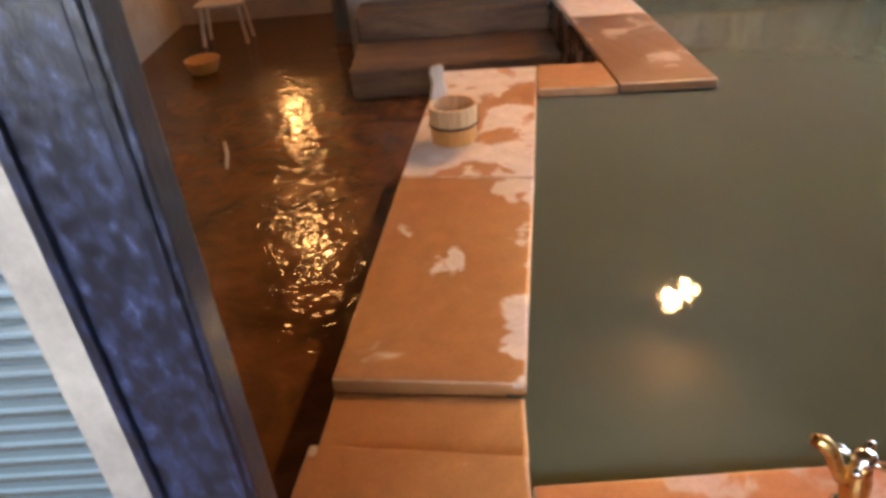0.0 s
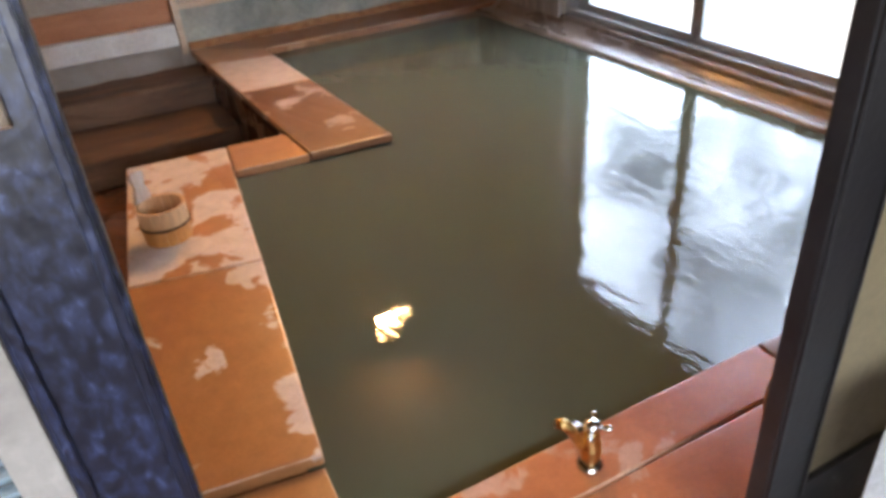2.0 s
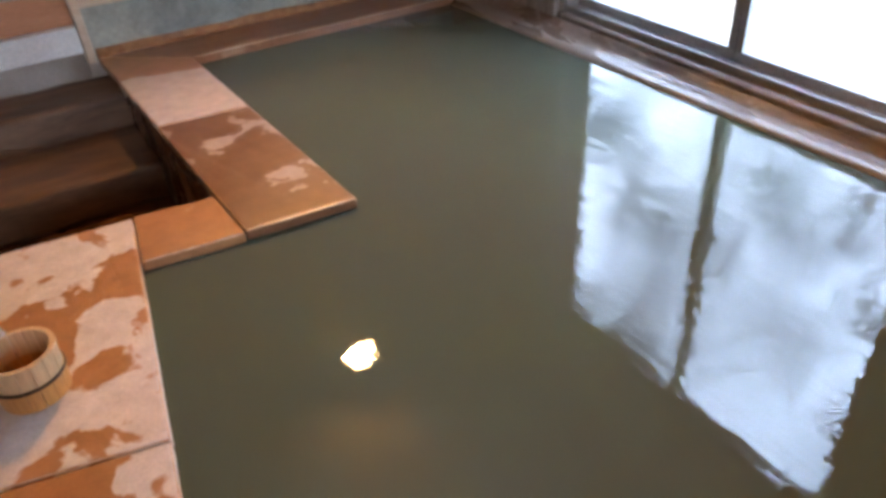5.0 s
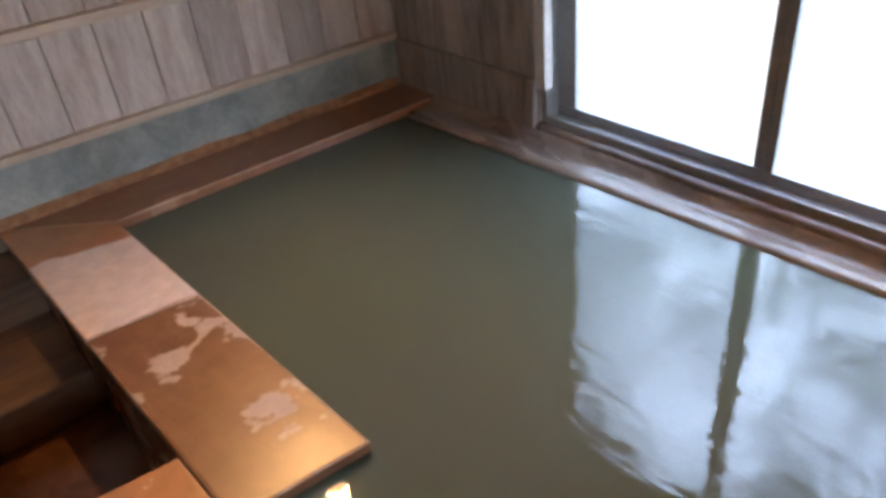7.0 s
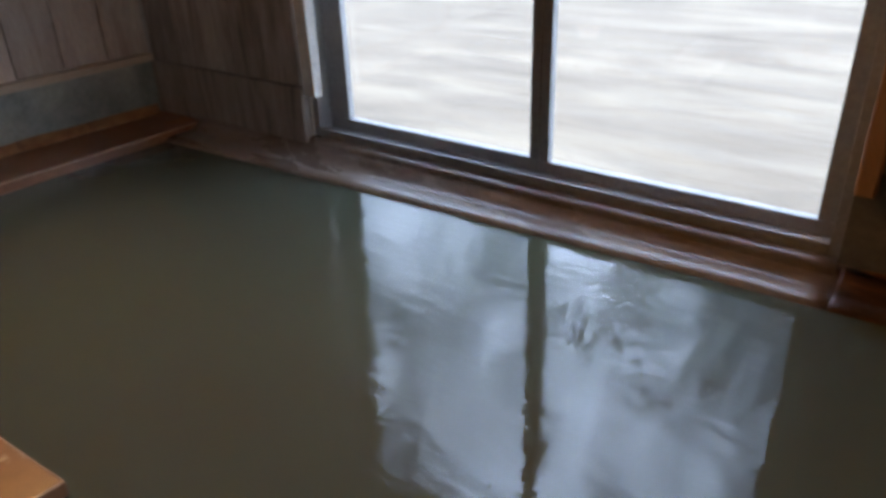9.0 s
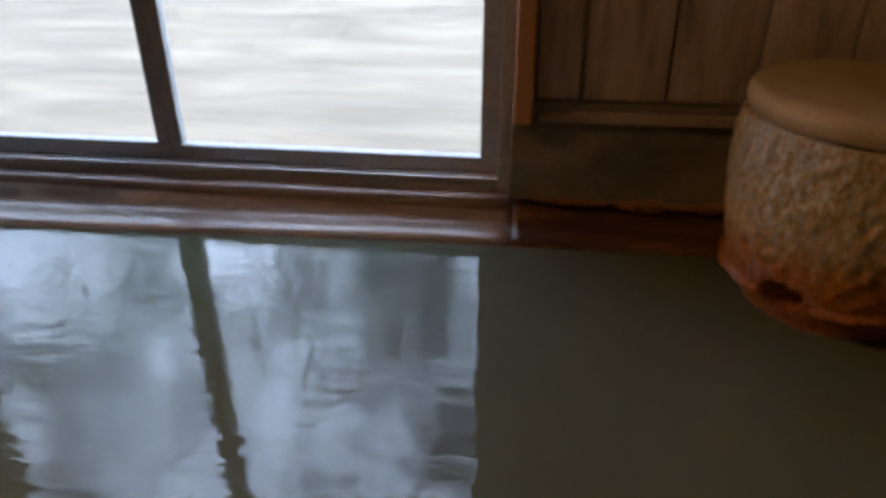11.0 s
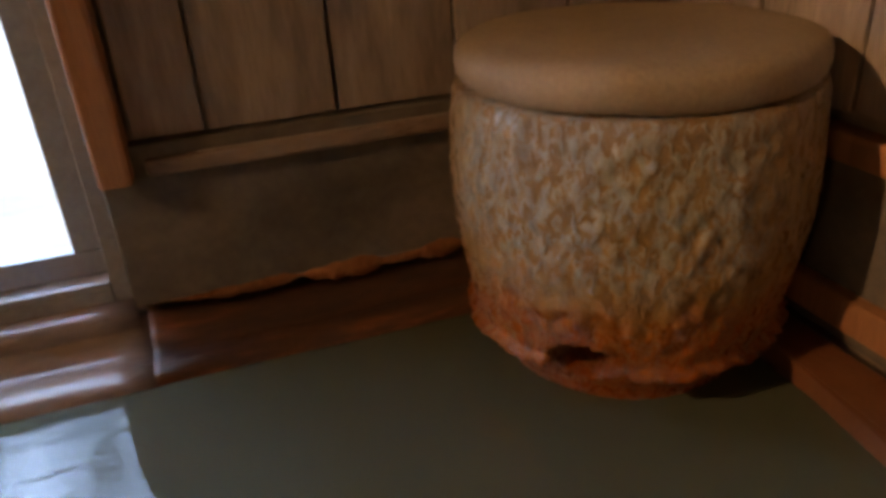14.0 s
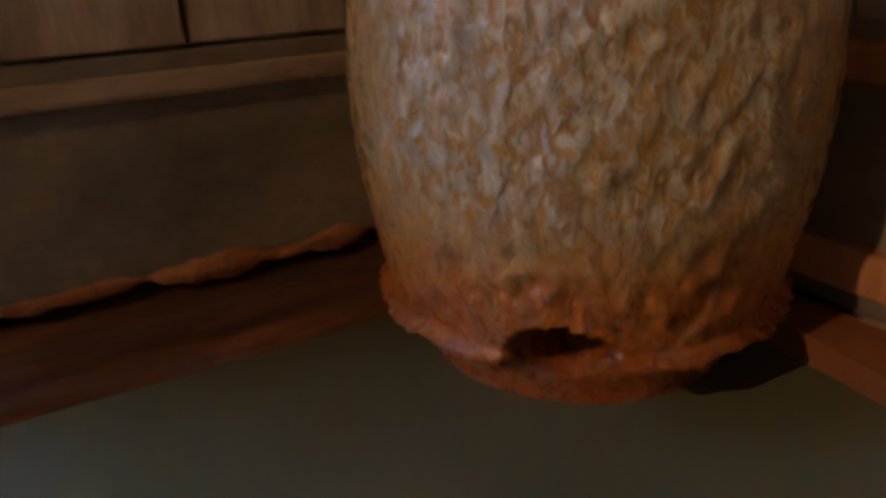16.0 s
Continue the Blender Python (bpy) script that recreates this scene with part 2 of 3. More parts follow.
rings = n.new("ShaderNodeTexWave")
rings.wave_type, rings.rings_direction = "RINGS", "SPHERICAL"
rings.inputs["Scale"].default_value, rings.inputs["Distortion"].default_value, rings.inputs["Detail Scale"].default_value = 4.6, 2.0, 1.2
l.new(away.outputs[0], rings.inputs["Vector"])
reach = n.new("ShaderNodeVectorMath")
reach.operation = "LENGTH"
l.new(away.outputs[0], reach.inputs[0])
fall = n.new("ShaderNodeMapRange")
fall.inputs["From Min"].default_value, fall.inputs["From Max"].default_value = 0.25, 1.5
fall.inputs["To Min"].default_value, fall.inputs["To Max"].default_value = 0.055, 0.0
l.new(reach.outputs["Value"], fall.inputs["Value"])
wav = mix_node(n, l, fall.outputs["Result"], wav, rings.outputs["Color"])
bump(n, l, b, wav, 0.14, 0.02)

# wet floor with small ripples
FLOOR, n, l, b = material("wet_dark_floor")
v = coords(n, l, world_space=True)
l.new(ramp_node(n, l, noise_node(n, l, 4, 6, v, 0.6, 0.6), [(0.3, (0.05, 0.022, 0.012)), (0.6, (0.13, 0.055, 0.026)), (0.8, (0.20, 0.095, 0.045))]), b.inputs["Base Color"])
b.inputs["Roughness"].default_value = 0.03
bump(n, l, b, noise_node(n, l, 17, 2, v, 0.5, 0.8), 0.42, 0.012)

# old stoneware, pale with crust and painted highlights over ochre and rust towards the waterline
JAR, n, l, b = material("crusted_stoneware")
v = coords(n, l, shift=False)
sep = n.new("ShaderNodeSeparateXYZ")
l.new(v, sep.inputs[0])
wob = n.new("ShaderNodeMath")
wob.operation = "MULTIPLY_ADD"
wob.inputs[1].default_value = 0.16
l.new(noise_node(n, l, 11, 5, v), wob.inputs[0])
l.new(sep.outputs["Z"], wob.inputs[2])
base = ramp_node(n, l, wob.outputs[0], [(0.10, (0.27, 0.075, 0.010)), (0.21, (0.36, 0.115, 0.012)), (0.28, (0.34, 0.185, 0.04)), (0.42, (0.31, 0.20, 0.065)), (0.53, (0.29, 0.185, 0.075))])
vs = coords(n, l, (1, 1, 0.55), shift=False)
crust = noise_node(n, l, 74, 6, vs, 0.62, 0.9)
pale = ramp_node(n, l, crust, [(0.46, (0, 0, 0)), (0.57, (1, 1, 1))])
high = ramp_node(n, l, sep.outputs["Z"], [(0.16, (0, 0, 0)), (0.26, (1, 1, 1))])
# pale kept to one side, where the colour also stands for highlights
face = n.new("ShaderNodeVectorMath")
face.operation = "DOT_PRODUCT"
face.inputs[1].default_value = (-2.77, 2.58, 0)
l.new(v, face.inputs[0])
ragged = n.new("ShaderNodeMath")
ragged.operation = "MULTIPLY_ADD"
ragged.inputs[1].default_value = 0.5
l.new(noise_node(n, l, 9, 4, v), ragged.inputs[0])
l.new(face.outputs["Value"], ragged.inputs[2])
patch = ramp_node(n, l, ragged.outputs[0], [(0.80, (0, 0, 0)), (1.12, (1, 1, 1))])
fac = mix_node(n, l, 1.0, mix_node(n, l, 1.0, pale, high, "MULTIPLY"), patch, "MULTIPLY")
c = mix_node(n, l, fac, base, (0.43, 0.42, 0.36))
c = mix_node(n, l, 0.7, c, ramp_node(n, l, noise_node(n, l, 55, 4, vs), [(0.3, (0.5, 0.48, 0.45)), (0.65, (1.15, 1.15, 1.15))]), "MULTIPLY")
l.new(c, b.inputs["Base Color"])
rough_from(n, l, b, crust, 0.45, 0.12)
b.inputs["Coat Weight"].default_value, b.inputs["Coat Roughness"].default_value = 0.22, 0.16
bump(n, l, b, crust, 0.95, 0.012)

# frosted ribbed glass of the sliding doors
RIBBED, n, l, b = material("ribbed_frosted_glass")
v = coords(n, l, shift=False)
wv = n.new("ShaderNodeTexWave")
wv.bands_direction = "Z"
wv.inputs["Scale"].default_value = 19
l.new(v, wv.inputs["Vector"])
l.new(ramp_node(n, l, wv.outputs["Fac"], [(0.70, (0.075, 0.105, 0.12)), (0.95, (0.17, 0.23, 0.26))]), b.inputs["Base Color"])
b.inputs["Roughness"].default_value = 0.25
b.inputs["Transmission Weight"].default_value = 0.35
bump(n, l, b, wv.outputs["Fac"], 0.5, 0.004)
AMBER = mottled("dim_brown_frosted_pane", [(0.3, (0.13, 0.10, 0.055)), (0.7, (0.20, 0.155, 0.09))], 2, rough=(0.25, 0.4), relief=0.1)

GLASS, n, l, b = material("window_glass")
b.inputs["Base Color"].default_value = (0.97, 0.98, 0.98, 1)
b.inputs["Roughness"].default_value, b.inputs["IOR"].default_value, b.inputs["Transmission Weight"].default_value = 0.0, 1.45, 1.0

LAMP, n, l, b = material("lit_paper_shade")
b.inputs["Base Color"].default_value = (0.9, 0.8, 0.6, 1)
b.inputs["Emission Color"].default_value, b.inputs["Emission Strength"].default_value = (1.0, 0.55, 0.23, 1), 450.0

LAMP_DIM, n, l, b = material("dim_paper_shade")
b.inputs["Base Color"].default_value = (0.9, 0.8, 0.6, 1)
b.inputs["Emission Color"].default_value, b.inputs["Emission Strength"].default_value = (1.0, 0.52, 0.2, 1), 8.0

# the river below the window: broken white water
RIVER, n, l, b = material("white_river_water")
v = coords(n, l, (0.30, 0.09, 1), world_space=True)
l.new(ramp_node(n, l, noise_node(n, l, 3, 6, v, 0.6, 0.5), [(0.3, (0.102, 0.086, 0.068)), (0.5, (0.130, 0.110, 0.086)), (0.72, (0.175, 0.15, 0.115))]), b.inputs["Base Color"])
b.inputs["Roughness"].default_value = 0.9
b.inputs["Specular IOR Level"].default_value = 0.05
bump(n, l, b, noise_node(n, l, 5, 4, v), 0.6, 0.3)
LEAF = mottled("dull_green_leaf", [(0.3, (0.045, 0.06, 0.03)), (0.7, (0.09, 0.11, 0.05))], 9, rough=(0.5, 0.7), grain=30)
BARK = mottled("grey_bark", [(0.3, (0.05, 0.04, 0.03)), (0.7, (0.11, 0.09, 0.07))], 6, rough=(0.8, 0.95))


# ---- builders ----
def link(name, bm, mat, parent=None, label="", smooth=False):
    me = bpy.data.meshes.new(name)
    bmesh.ops.recalc_face_normals(bm, faces=bm.faces)
    bm.to_mesh(me)
    bm.free()
    if smooth:
        for p in me.polygons:
            p.use_smooth = True
    me.materials.append(mat)
    ob = new(name, me)
    if parent:
        ob.parent = parent
    if label:
        ob["label"] = label
    return ob


def part(name, bm, mat, parent, label="", smooth=False):
    return link(name, bm, mat, parent, label, smooth)


def box(x0, x1, y0, y1, z0, z1, bevel=0.0, bm=None, seg=2):
    bm = bm or bmesh.new()
    made = bmesh.ops.create_cube(bm, size=1, matrix=Matrix.Translation(((x0 + x1) / 2, (y0 + y1) / 2, (z0 + z1) / 2)) @ Matrix.Diagonal((x1 - x0, y1 - y0, z1 - z0, 1)))
    if bevel:
        edges = {e for vert in made["verts"] for e in vert.link_edges}
        bmesh.ops.bevel(bm, geom=list(edges), offset=bevel, segments=seg, affect="EDGES", profile=0.6)
    return bm


def prism(corners, z0, z1, bevel=0.0, wear=0.0):
    """An upright slab over a polygon, with rounded and slightly worn edges."""
    bm = bmesh.new()
    lo = [bm.verts.new((x, y, z0)) for x, y in corners]
    hi = [bm.verts.new((x, y, z1)) for x, y in corners]
    bm.faces.new(lo[::-1])
    bm.faces.new(hi)
    k = len(corners)
    for i in range(k):
        bm.faces.new((lo[i], lo[(i + 1) % k], hi[(i + 1) % k], hi[i]))
    if bevel:
        bmesh.ops.bevel(bm, geom=bm.edges[:], offset=bevel, segments=3, affect="EDGES", profile=0.6)
    if wear:
        bmesh.ops.subdivide_edges(bm, edges=[e for e in bm.edges if e.calc_length() > 0.15], cuts=14)
        for vert in bm.verts:
            vert.co += wear * noise.noise_vector(vert.co * 7)
    return bm


def extrude_y(profile, y0, y1, cuts=0, wear=0.0):
    """A bar along y with the profile given in x and z."""
    bm = bmesh.new()
    rows = []
    for i in range(cuts + 2):
        y = y0 + (y1 - y0) * i / (cuts + 1)
        row = []
        for x, z in profile:
            d = wear * noise.noise(Vector((x * 9, y * 3.1, z * 9)))
            row.append(bm.verts.new((x + d, y, z + d)))
        rows.append(row)
    k = len(profile)
    for a, c in zip(rows, rows[1:]):
        for i in range(k):
            bm.faces.new((a[i], a[(i + 1) % k], c[(i + 1) % k], c[i]))
    bm.faces.new(rows[0][::-1])
    bm.faces.new(rows[-1])
    return bm


def lathe(profile, steps=48, bm=None, close=True):
    bm = bm or bmesh.new()
    rings = [[bm.verts.new((r * math.cos(2 * math.pi * i / steps), r * math.sin(2 * math.pi * i / steps), z)) for i in range(steps)] for r, z in profile]
    for a, c in zip(rings, rings[1:]):
        for i in range(steps):
            bm.faces.new((a[i], a[(i + 1) % steps], c[(i + 1) % steps], c[i]))
    if close:
        bm.faces.new(rings[0][::-1])
        bm.faces.new(rings[-1])
    return bm


def tube(points, radii, steps=12):
    """A round bar through the points."""
    bm = bmesh.new()
    rings = []
    pts = [Vector(p) for p in points]
    for i, p in enumerate(pts):
        way = (pts[min(i + 1, len(pts) - 1)] - pts[max(i - 1, 0)]).normalized()
        q = way.to_track_quat("Z", "Y")
        r = radii[i] if isinstance(radii, (list, tuple)) else radii
        rings.append([bm.verts.new(p + q @ Vector((r * math.cos(2 * math.pi * k / steps), r * math.sin(2 * math.pi * k / steps), 0))) for k in range(steps)])
    for a, c in zip(rings, rings[1:]):
        for k in range(steps):
            bm.faces.new((a[k], a[(k + 1) % steps], c[(k + 1) % steps], c[k]))
    bm.faces.new(rings[0][::-1])
    bm.faces.new(rings[-1])
    return bm


def thing(name, at, label, category, group=""):
    ob = new(name)
    ob.location = at
    ob.empty_display_size = 0.05
    return tagged(ob, label, category, group)


def structure(ob, label, category):
    return tagged(ob, label, category, kind="structure")


# ---- floors, water, walls, ceiling ----
structure(link("floor", box(-2.6, 0.6, -0.95, 5.4, -0.5, -0.4), FLOOR), "dark wet stone floor with rippling puddles", "floor")
structure(link("pool_floor", box(0.0, 2.85, -0.45, 4.0, -0.75, -0.7), DARK_STONE), "stone bottom of the bath under murky water", "floor")
bm = bmesh.new()
corners = [(-0.08, -0.33), (2.82, -0.33), (2.82, 3.8), (0.87, 3.8), (0.94, 1.86), (0.14, 1.92)]
bm.faces.new([bm.verts.new((x, y, 0.03)) for x, y in corners])
structure(link("water", bm, WATER), "still murky green-grey hot spring water", "water")
structure(link("floor_outside", box(-2.6, 2.95, -3.2, -0.95, -0.16, -0.06), STEP_STONE), "worn stone floor before the doorway", "floor")

# sides of the bath under the slabs
structure(link("pool_wall_1", prism([(-0.40, 0.06), (-0.03, 0.0), (0.2, 1.87), (0.98, 1.84), (0.885, 3.77), (0.49, 4.11), (0.55, 2.16), (0.25, 2.19), (-0.14, 2.2)], -0.75, 0.02), DARK_STONE), "dark stone wall beneath the bath's edge", "wall")
structure(link("pool_wall_2", prism([(-0.46, -0.86), (2.8, -0.86), (2.8, -0.31), (-0.02, -0.31), (-0.01, 0.0), (-0.42, 0.05)], -0.75, 0.0), DARK_STONE), "dark stone wall beneath the near edge", "wall")

# far wall
WALL_Y = 4.11
far = structure(link("wall_north", box(0.40, 3.2, WALL_Y + 0.03, WALL_Y + 0.18, -0.4, 3.0), PLASTER), "far wall of pale vertical boards over stone", "wall")
part("stone_panel", box(0.45, 2.85, WALL_Y, WALL_Y + 0.028, 0.05, 0.36), PANEL, far, "stained grey-green stone skirting")
for z0, z1 in ((0.36, 0.40), (0.865, 0.915), (1.75, 1.80)):
    part("rail", box(0.45, 2.82, WALL_Y - 0.035, WALL_Y + 0.02, z0, z1, 0.006), RAIL, far, "pale wooden rail")
shared = {}


def board_mesh(width, height, mat):
    key = (round(width, 3), round(height, 3), mat.name)
    if key not in shared:
        me = bpy.data.meshes.new("board")
        bm = box(-width / 2, width / 2, -0.01, 0.01, 0, height, 0.004)
        bm.to_mesh(me)
        bm.free()
        me.materials.append(mat)
        shared[key] = me
    return shared[key]


def boards(parent, start, end, z0, z1, width, mat, rnd):
    """A row of upright boards from start to end (x, y), each a little uneven."""
    a, c = Vector((*start, 0)), Vector((*end, 0))
    count = max(1, round((c - a).length / width))
    w = (c - a).length / count
    turn = math.atan2((c - a).y, (c - a).x)
    for i in range(count):
        p = a + (c - a) * ((i + 0.5) / count)
        ob = new("board", board_mesh(w - 0.006, z1 - z0, mat))
        ob.parent = parent
        ob.matrix_basis = Matrix.Translation((p.x, p.y, z0)) @ Euler((0, 0, turn)).to_matrix().to_4x4() @ Matrix.Translation((0, rnd.uniform(-0.003, 0.003), 0))


structure(link("wall_north_left", box(-0.75, 0.398, WALL_Y + 0.03, WALL_Y + 0.18, -0.4, 3.0), PLASTER), "plain far wall behind the door", "wall")
structure(link("wall_back", box(-2.75, -0.75, 5.4, 5.55, -0.5, 3.0), PLASTER), "plain back wall of the wash area", "wall")
structure(link("wall_west", box(-2.75, -2.6, -3.2, 5.4, -0.5, 3.0), PLASTER), "plain plaster side wall", "wall")
structure(link("wall_return", box(-0.9, -0.75, WALL_Y + 0.03, 5.4, -0.4, 3.0), PLASTER), "short return wall beside the steps", "wall")
# unseen wall, with an opening added to hold the fill lamp
for name, x0, x1, z0, z1 in (("wall_outside_low", -2.75, 3.1, -0.2, 1.0), ("wall_outside_top", -2.75, 3.1, 2.3, 3.0), ("wall_outside_west", -2.75, -1.9, 1.0, 2.3), ("wall_outside_mid", 0.5, 3.1, 1.0, 2.3)):
    structure(link(name, box(x0, x1, -3.35, -3.2, z0, z1), PLASTER), "plain unseen wall round an opening added for the fill light", "wall")
structure(link("wall_outside_east", box(2.95, 3.1, -3.2, -0.95, -0.2, 3.0), PLASTER), "plain side wall of the changing room", "wall")
structure(link("ceiling", box(-2.75, 3.2, -3.35, 5.55, 3.0, 3.1), CEIL), "dark boarded ceiling", "ceiling")

# window wall
EAST = 2.825
W0, W1, WTOP = 0.663, 2.93, 2.2
east = structure(link("wall_east", box(EAST + 0.03, EAST + 0.25, -0.95, W0, -0.4, 3.0), PLASTER), "damp brown board wall beside the window", "wall")
east2 = structure(link("wall_east_far", box(EAST + 0.03, EAST + 0.25, W1, 4.39, -0.4, 3.0), PLASTER), "dim board wall between window and corner", "wall")
structure(link("wall_east_top", box(EAST + 0.03, EAST + 0.25, W0, W1, WTOP, 3.0), PLASTER), "plain wall over the window", "wall")
structure(link("wall_east_base", box(EAST + 0.03, EAST + 0.25, W0, W1, -0.75, 0.06), DARK_STONE), "stone base under the window", "wall")
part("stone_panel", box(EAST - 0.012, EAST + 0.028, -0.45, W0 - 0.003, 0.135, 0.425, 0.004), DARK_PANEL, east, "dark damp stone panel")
part("ledge", box(EAST - 0.03, EAST + 0.03, -0.30, 0.585, 0.372, 0.402, 0.008), SILL, east, "thin worn wooden ledge")
part("stone_panel", box(EAST - 0.012, EAST + 0.028, W1 + 0.005, WALL_Y - 0.01, 0.08, 0.36, 0.004), BROWN_BOARD, east2, "plain damp board skirting")

# near wall with the doorway
NEAR = -0.45
south = structure(link("wall_south", box(1.28, 2.83, NEAR - 0.15, NEAR - 0.03, -0.4, 3.0), PLASTER), "board wall behind the jar", "wall")
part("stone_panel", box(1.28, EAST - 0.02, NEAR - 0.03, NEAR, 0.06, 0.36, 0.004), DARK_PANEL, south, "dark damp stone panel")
part("rail", box(1.28, EAST - 0.02, NEAR - 0.03, NEAR + 0.02, 0.36, 0.407, 0.008), TRIM, south, "orange-brown wooden rail")
part("plinth", box(1.28, EAST - 0.35, NEAR - 0.03, NEAR + 0.025, 0.095, 0.155, 0.006), TRIM, south, "orange-brown wooden plinth")

# door wall
DOOR = -0.89
structure(link("wall_door_left", box(-2.6, -1.22, DOOR - 0.06, DOOR + 0.04, -0.5, 3.0), PLASTER), "plain wall beside the sliding doors", "wall")
structure(link("wall_door_right", box(1.46, 2.95, DOOR - 0.06, DOOR + 0.04, -0.5, 3.0), PLASTER), "plain wall beside the sliding doors", "wall")
structure(link("wall_door_top", box(-1.22, 1.46, DOOR - 0.06, DOOR + 0.04, 2.05, 3.0), PLASTER), "plain wall over the sliding doors", "wall")
structure(link("threshold", box(-1.22, 1.46, DOOR - 0.07, DOOR + 0.03, -0.5, -0.01, 0.006), DARK_STONE), "dark sill under the sliding doors", "threshold")

# ---- slabs round the bath, each a stone of its own ----
TOP, THICK = 0.065, 0.045


def slab(corners, top, mat, label, thick=THICK, name="edge_slab"):
    ob = link(name, prism(corners, top - thick, top, 0.010, 0.0016), mat, smooth=False)
    if mat is not CURB_DARK:
        ob.data.materials.append(EDGE)
        for p in ob.data.polygons:
            if 0.25 < p.normal.z < 0.93:
                p.material_index = 1
    return tagged(ob, label, "stone slab", "slabs round the bath")


slab([(-0.468, 0.058), (0.0, 0.0), (0.127, 1.03), (-0.348, 1.118)], TOP, SLAB_EDGE, "wet reddish-brown stone slab with pale dried patches", 0.06)
slab([(-0.3475, 1.124), (0.1277, 1.036), (0.265, 2.195), (-0.212, 2.235)], TOP, SLAB_DRY, "reddish stone slab under the wooden bucket, largely dried", 0.06)
slab([(0.232, 1.872), (0.588, 1.838), (0.568, 2.165), (0.268, 2.193)], 0.07, SLAB, "small wet reddish stone slab joining two longer ones")
slab([(0.592, 1.836), (1.012, 1.806), (0.9535, 2.894), (0.529, 2.928)], 0.078, SLAB_FAR, "wet brown stone slab with pale edges and stains")
slab([(0.5287, 2.934), (0.9532, 2.900), (0.909, 3.738), (0.46, 4.105)], 0.078, SLAB_PALE, "pale dried stone slab running to the far wall")
slab([(0.911, 3.741), (2.84, 3.741), (2.84, 4.105), (0.464, 4.108)], 0.078, CURB_FAR, "rust-red stone curb along the far wall", 0.06, "edge_curb")
slab([(-0.48, -0.136), (-0.012, -0.207), (-0.004, -0.012), (-0.462, 0.044)], 0.035, SLAB, "lower wet orange-brown stone between two slabs")
slab([(-0.53, -0.45), (-0.022, -0.45), (-0.016, -0.214), (-0.49, -0.144)], TOP, SLAB, "orange wet corner slab by the doorway")
slab([(-0.018, -0.45), (1.25, -0.44), (1.25, -0.268), (-0.014, -0.290)], TOP, CURB, "rust-red wet stone curb carrying the tap", name="edge_curb")
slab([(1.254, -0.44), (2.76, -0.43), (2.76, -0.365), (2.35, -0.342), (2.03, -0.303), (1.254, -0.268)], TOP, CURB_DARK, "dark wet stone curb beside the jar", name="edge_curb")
slab([(-0.53, -0.86), (1.25, -0.86), (1.25, -0.443), (-0.53, -0.453)], 0.06, CURB, "broad rust-red stained stone inside the doorway", name="door_slab")

# wooden sill along the window wall
prof = [(2.690, -0.10), (2.665, 0.025), (2.672, 0.040), (2.688, 0.048), (2.710, 0.052), (2.740, 0.050), (2.768, 0.048), (2.785, 0.056), (2.805, 0.075), (2.825, 0.100), (2.855, 0.10), (2.855, -0.10)]


def askew(bm):
    """The front edge leaves the wall as it runs towards the far end."""
    for vert in bm.verts:
        off = min(max(-0.042 * (vert.co.y - 1.7), -0.09), 0.035)
        vert.co.x += off * min(max((2.855 - vert.co.x) / 0.17, 0.0), 1.0)
    return bm


structure(link("window_sill", askew(extrude_y(prof, 0.645, 3.735, 50, 0.003)), SILL, smooth=True), "worn glossy wooden sill along the water", "sill")
lip = [(2.690, -0.10), (2.668, 0.025), (2.672, 0.044), (2.684, 0.052), (2.705, 0.056), (2.735, 0.056), (2.758, 0.058), (2.768, 0.078), (2.778, 0.086), (2.800, 0.090), (2.825, 0.105), (2.855, 0.11), (2.855, -0.10)]
structure(link("corner_curb", askew(extrude_y(lip, -0.43, 0.646, 80, 0.006)), RUST_CURB, smooth=True), "dark rust-streaked stone curb running to the jar", "curb")
rear = [(2.825, 0.06), (2.82, 0.10), (2.825, 0.118), (2.84, 0.125), (2.895, 0.122), (2.925, 0.122), (2.925, 0.06)]
structure(link("window_sill_rear", extrude_y(rear, W0, W1, 30, 0.002), SILL, smooth=True), "rear strip of the wooden window sill", "sill")

# mineral crust along the foot of the panels
bm = extrude_y([(-0.009, -0.018), (-0.006, 0.004), (-0.003, 0.016), (0.002, 0.017), (0.002, -0.020)], -0.30, 0.60, 220, 0.005)
for vert in bm.verts:
    ends = min(1.0, max(0.0, (vert.co.y + 0.30) / 0.08), max(0.0, (0.60 - vert.co.y) / 0.08))
    fade = ends * (0.55 + 0.9 * noise.noise(Vector((vert.co.y * 14, 0.4, 1.7))) + 0.4 * noise.noise(Vector((vert.co.y * 45, 2.4, 0.7))))
    fade = max(fade, 0.02)
    vert.co.x, vert.co.z = EAST - 0.011 + vert.co.x * fade, 0.128 + 0.006 * noise.noise(Vector((vert.co.y * 9, 0, 0))) + vert.co.z * fade
tagged(link("mineral_crust", bm, RUST_CRUST, smooth=True), "rough rust-orange mineral crust along the panel", "mineral deposit", kind="stuff")
bm = extrude_y([(-0.035, 0.074), (-0.016, 0.098), (-0.008, 0.122), (0.004, 0.124), (0.004, 0.07)], -2.80, -0.46, 150, 0.018)
bmesh.ops.transform(bm, matrix=Matrix.Translation((0, WALL_Y, 0)) @ Matrix(((0, -1, 0, 0), (1, 0, 0, 0), (0, 0, 1, 0), (0, 0, 0, 1))), verts=bm.verts)
tagged(link("mineral_crust", bm, RUST_CRUST, smooth=True), "rough rust-orange mineral crust along the far wall", "mineral deposit", kind="stuff")

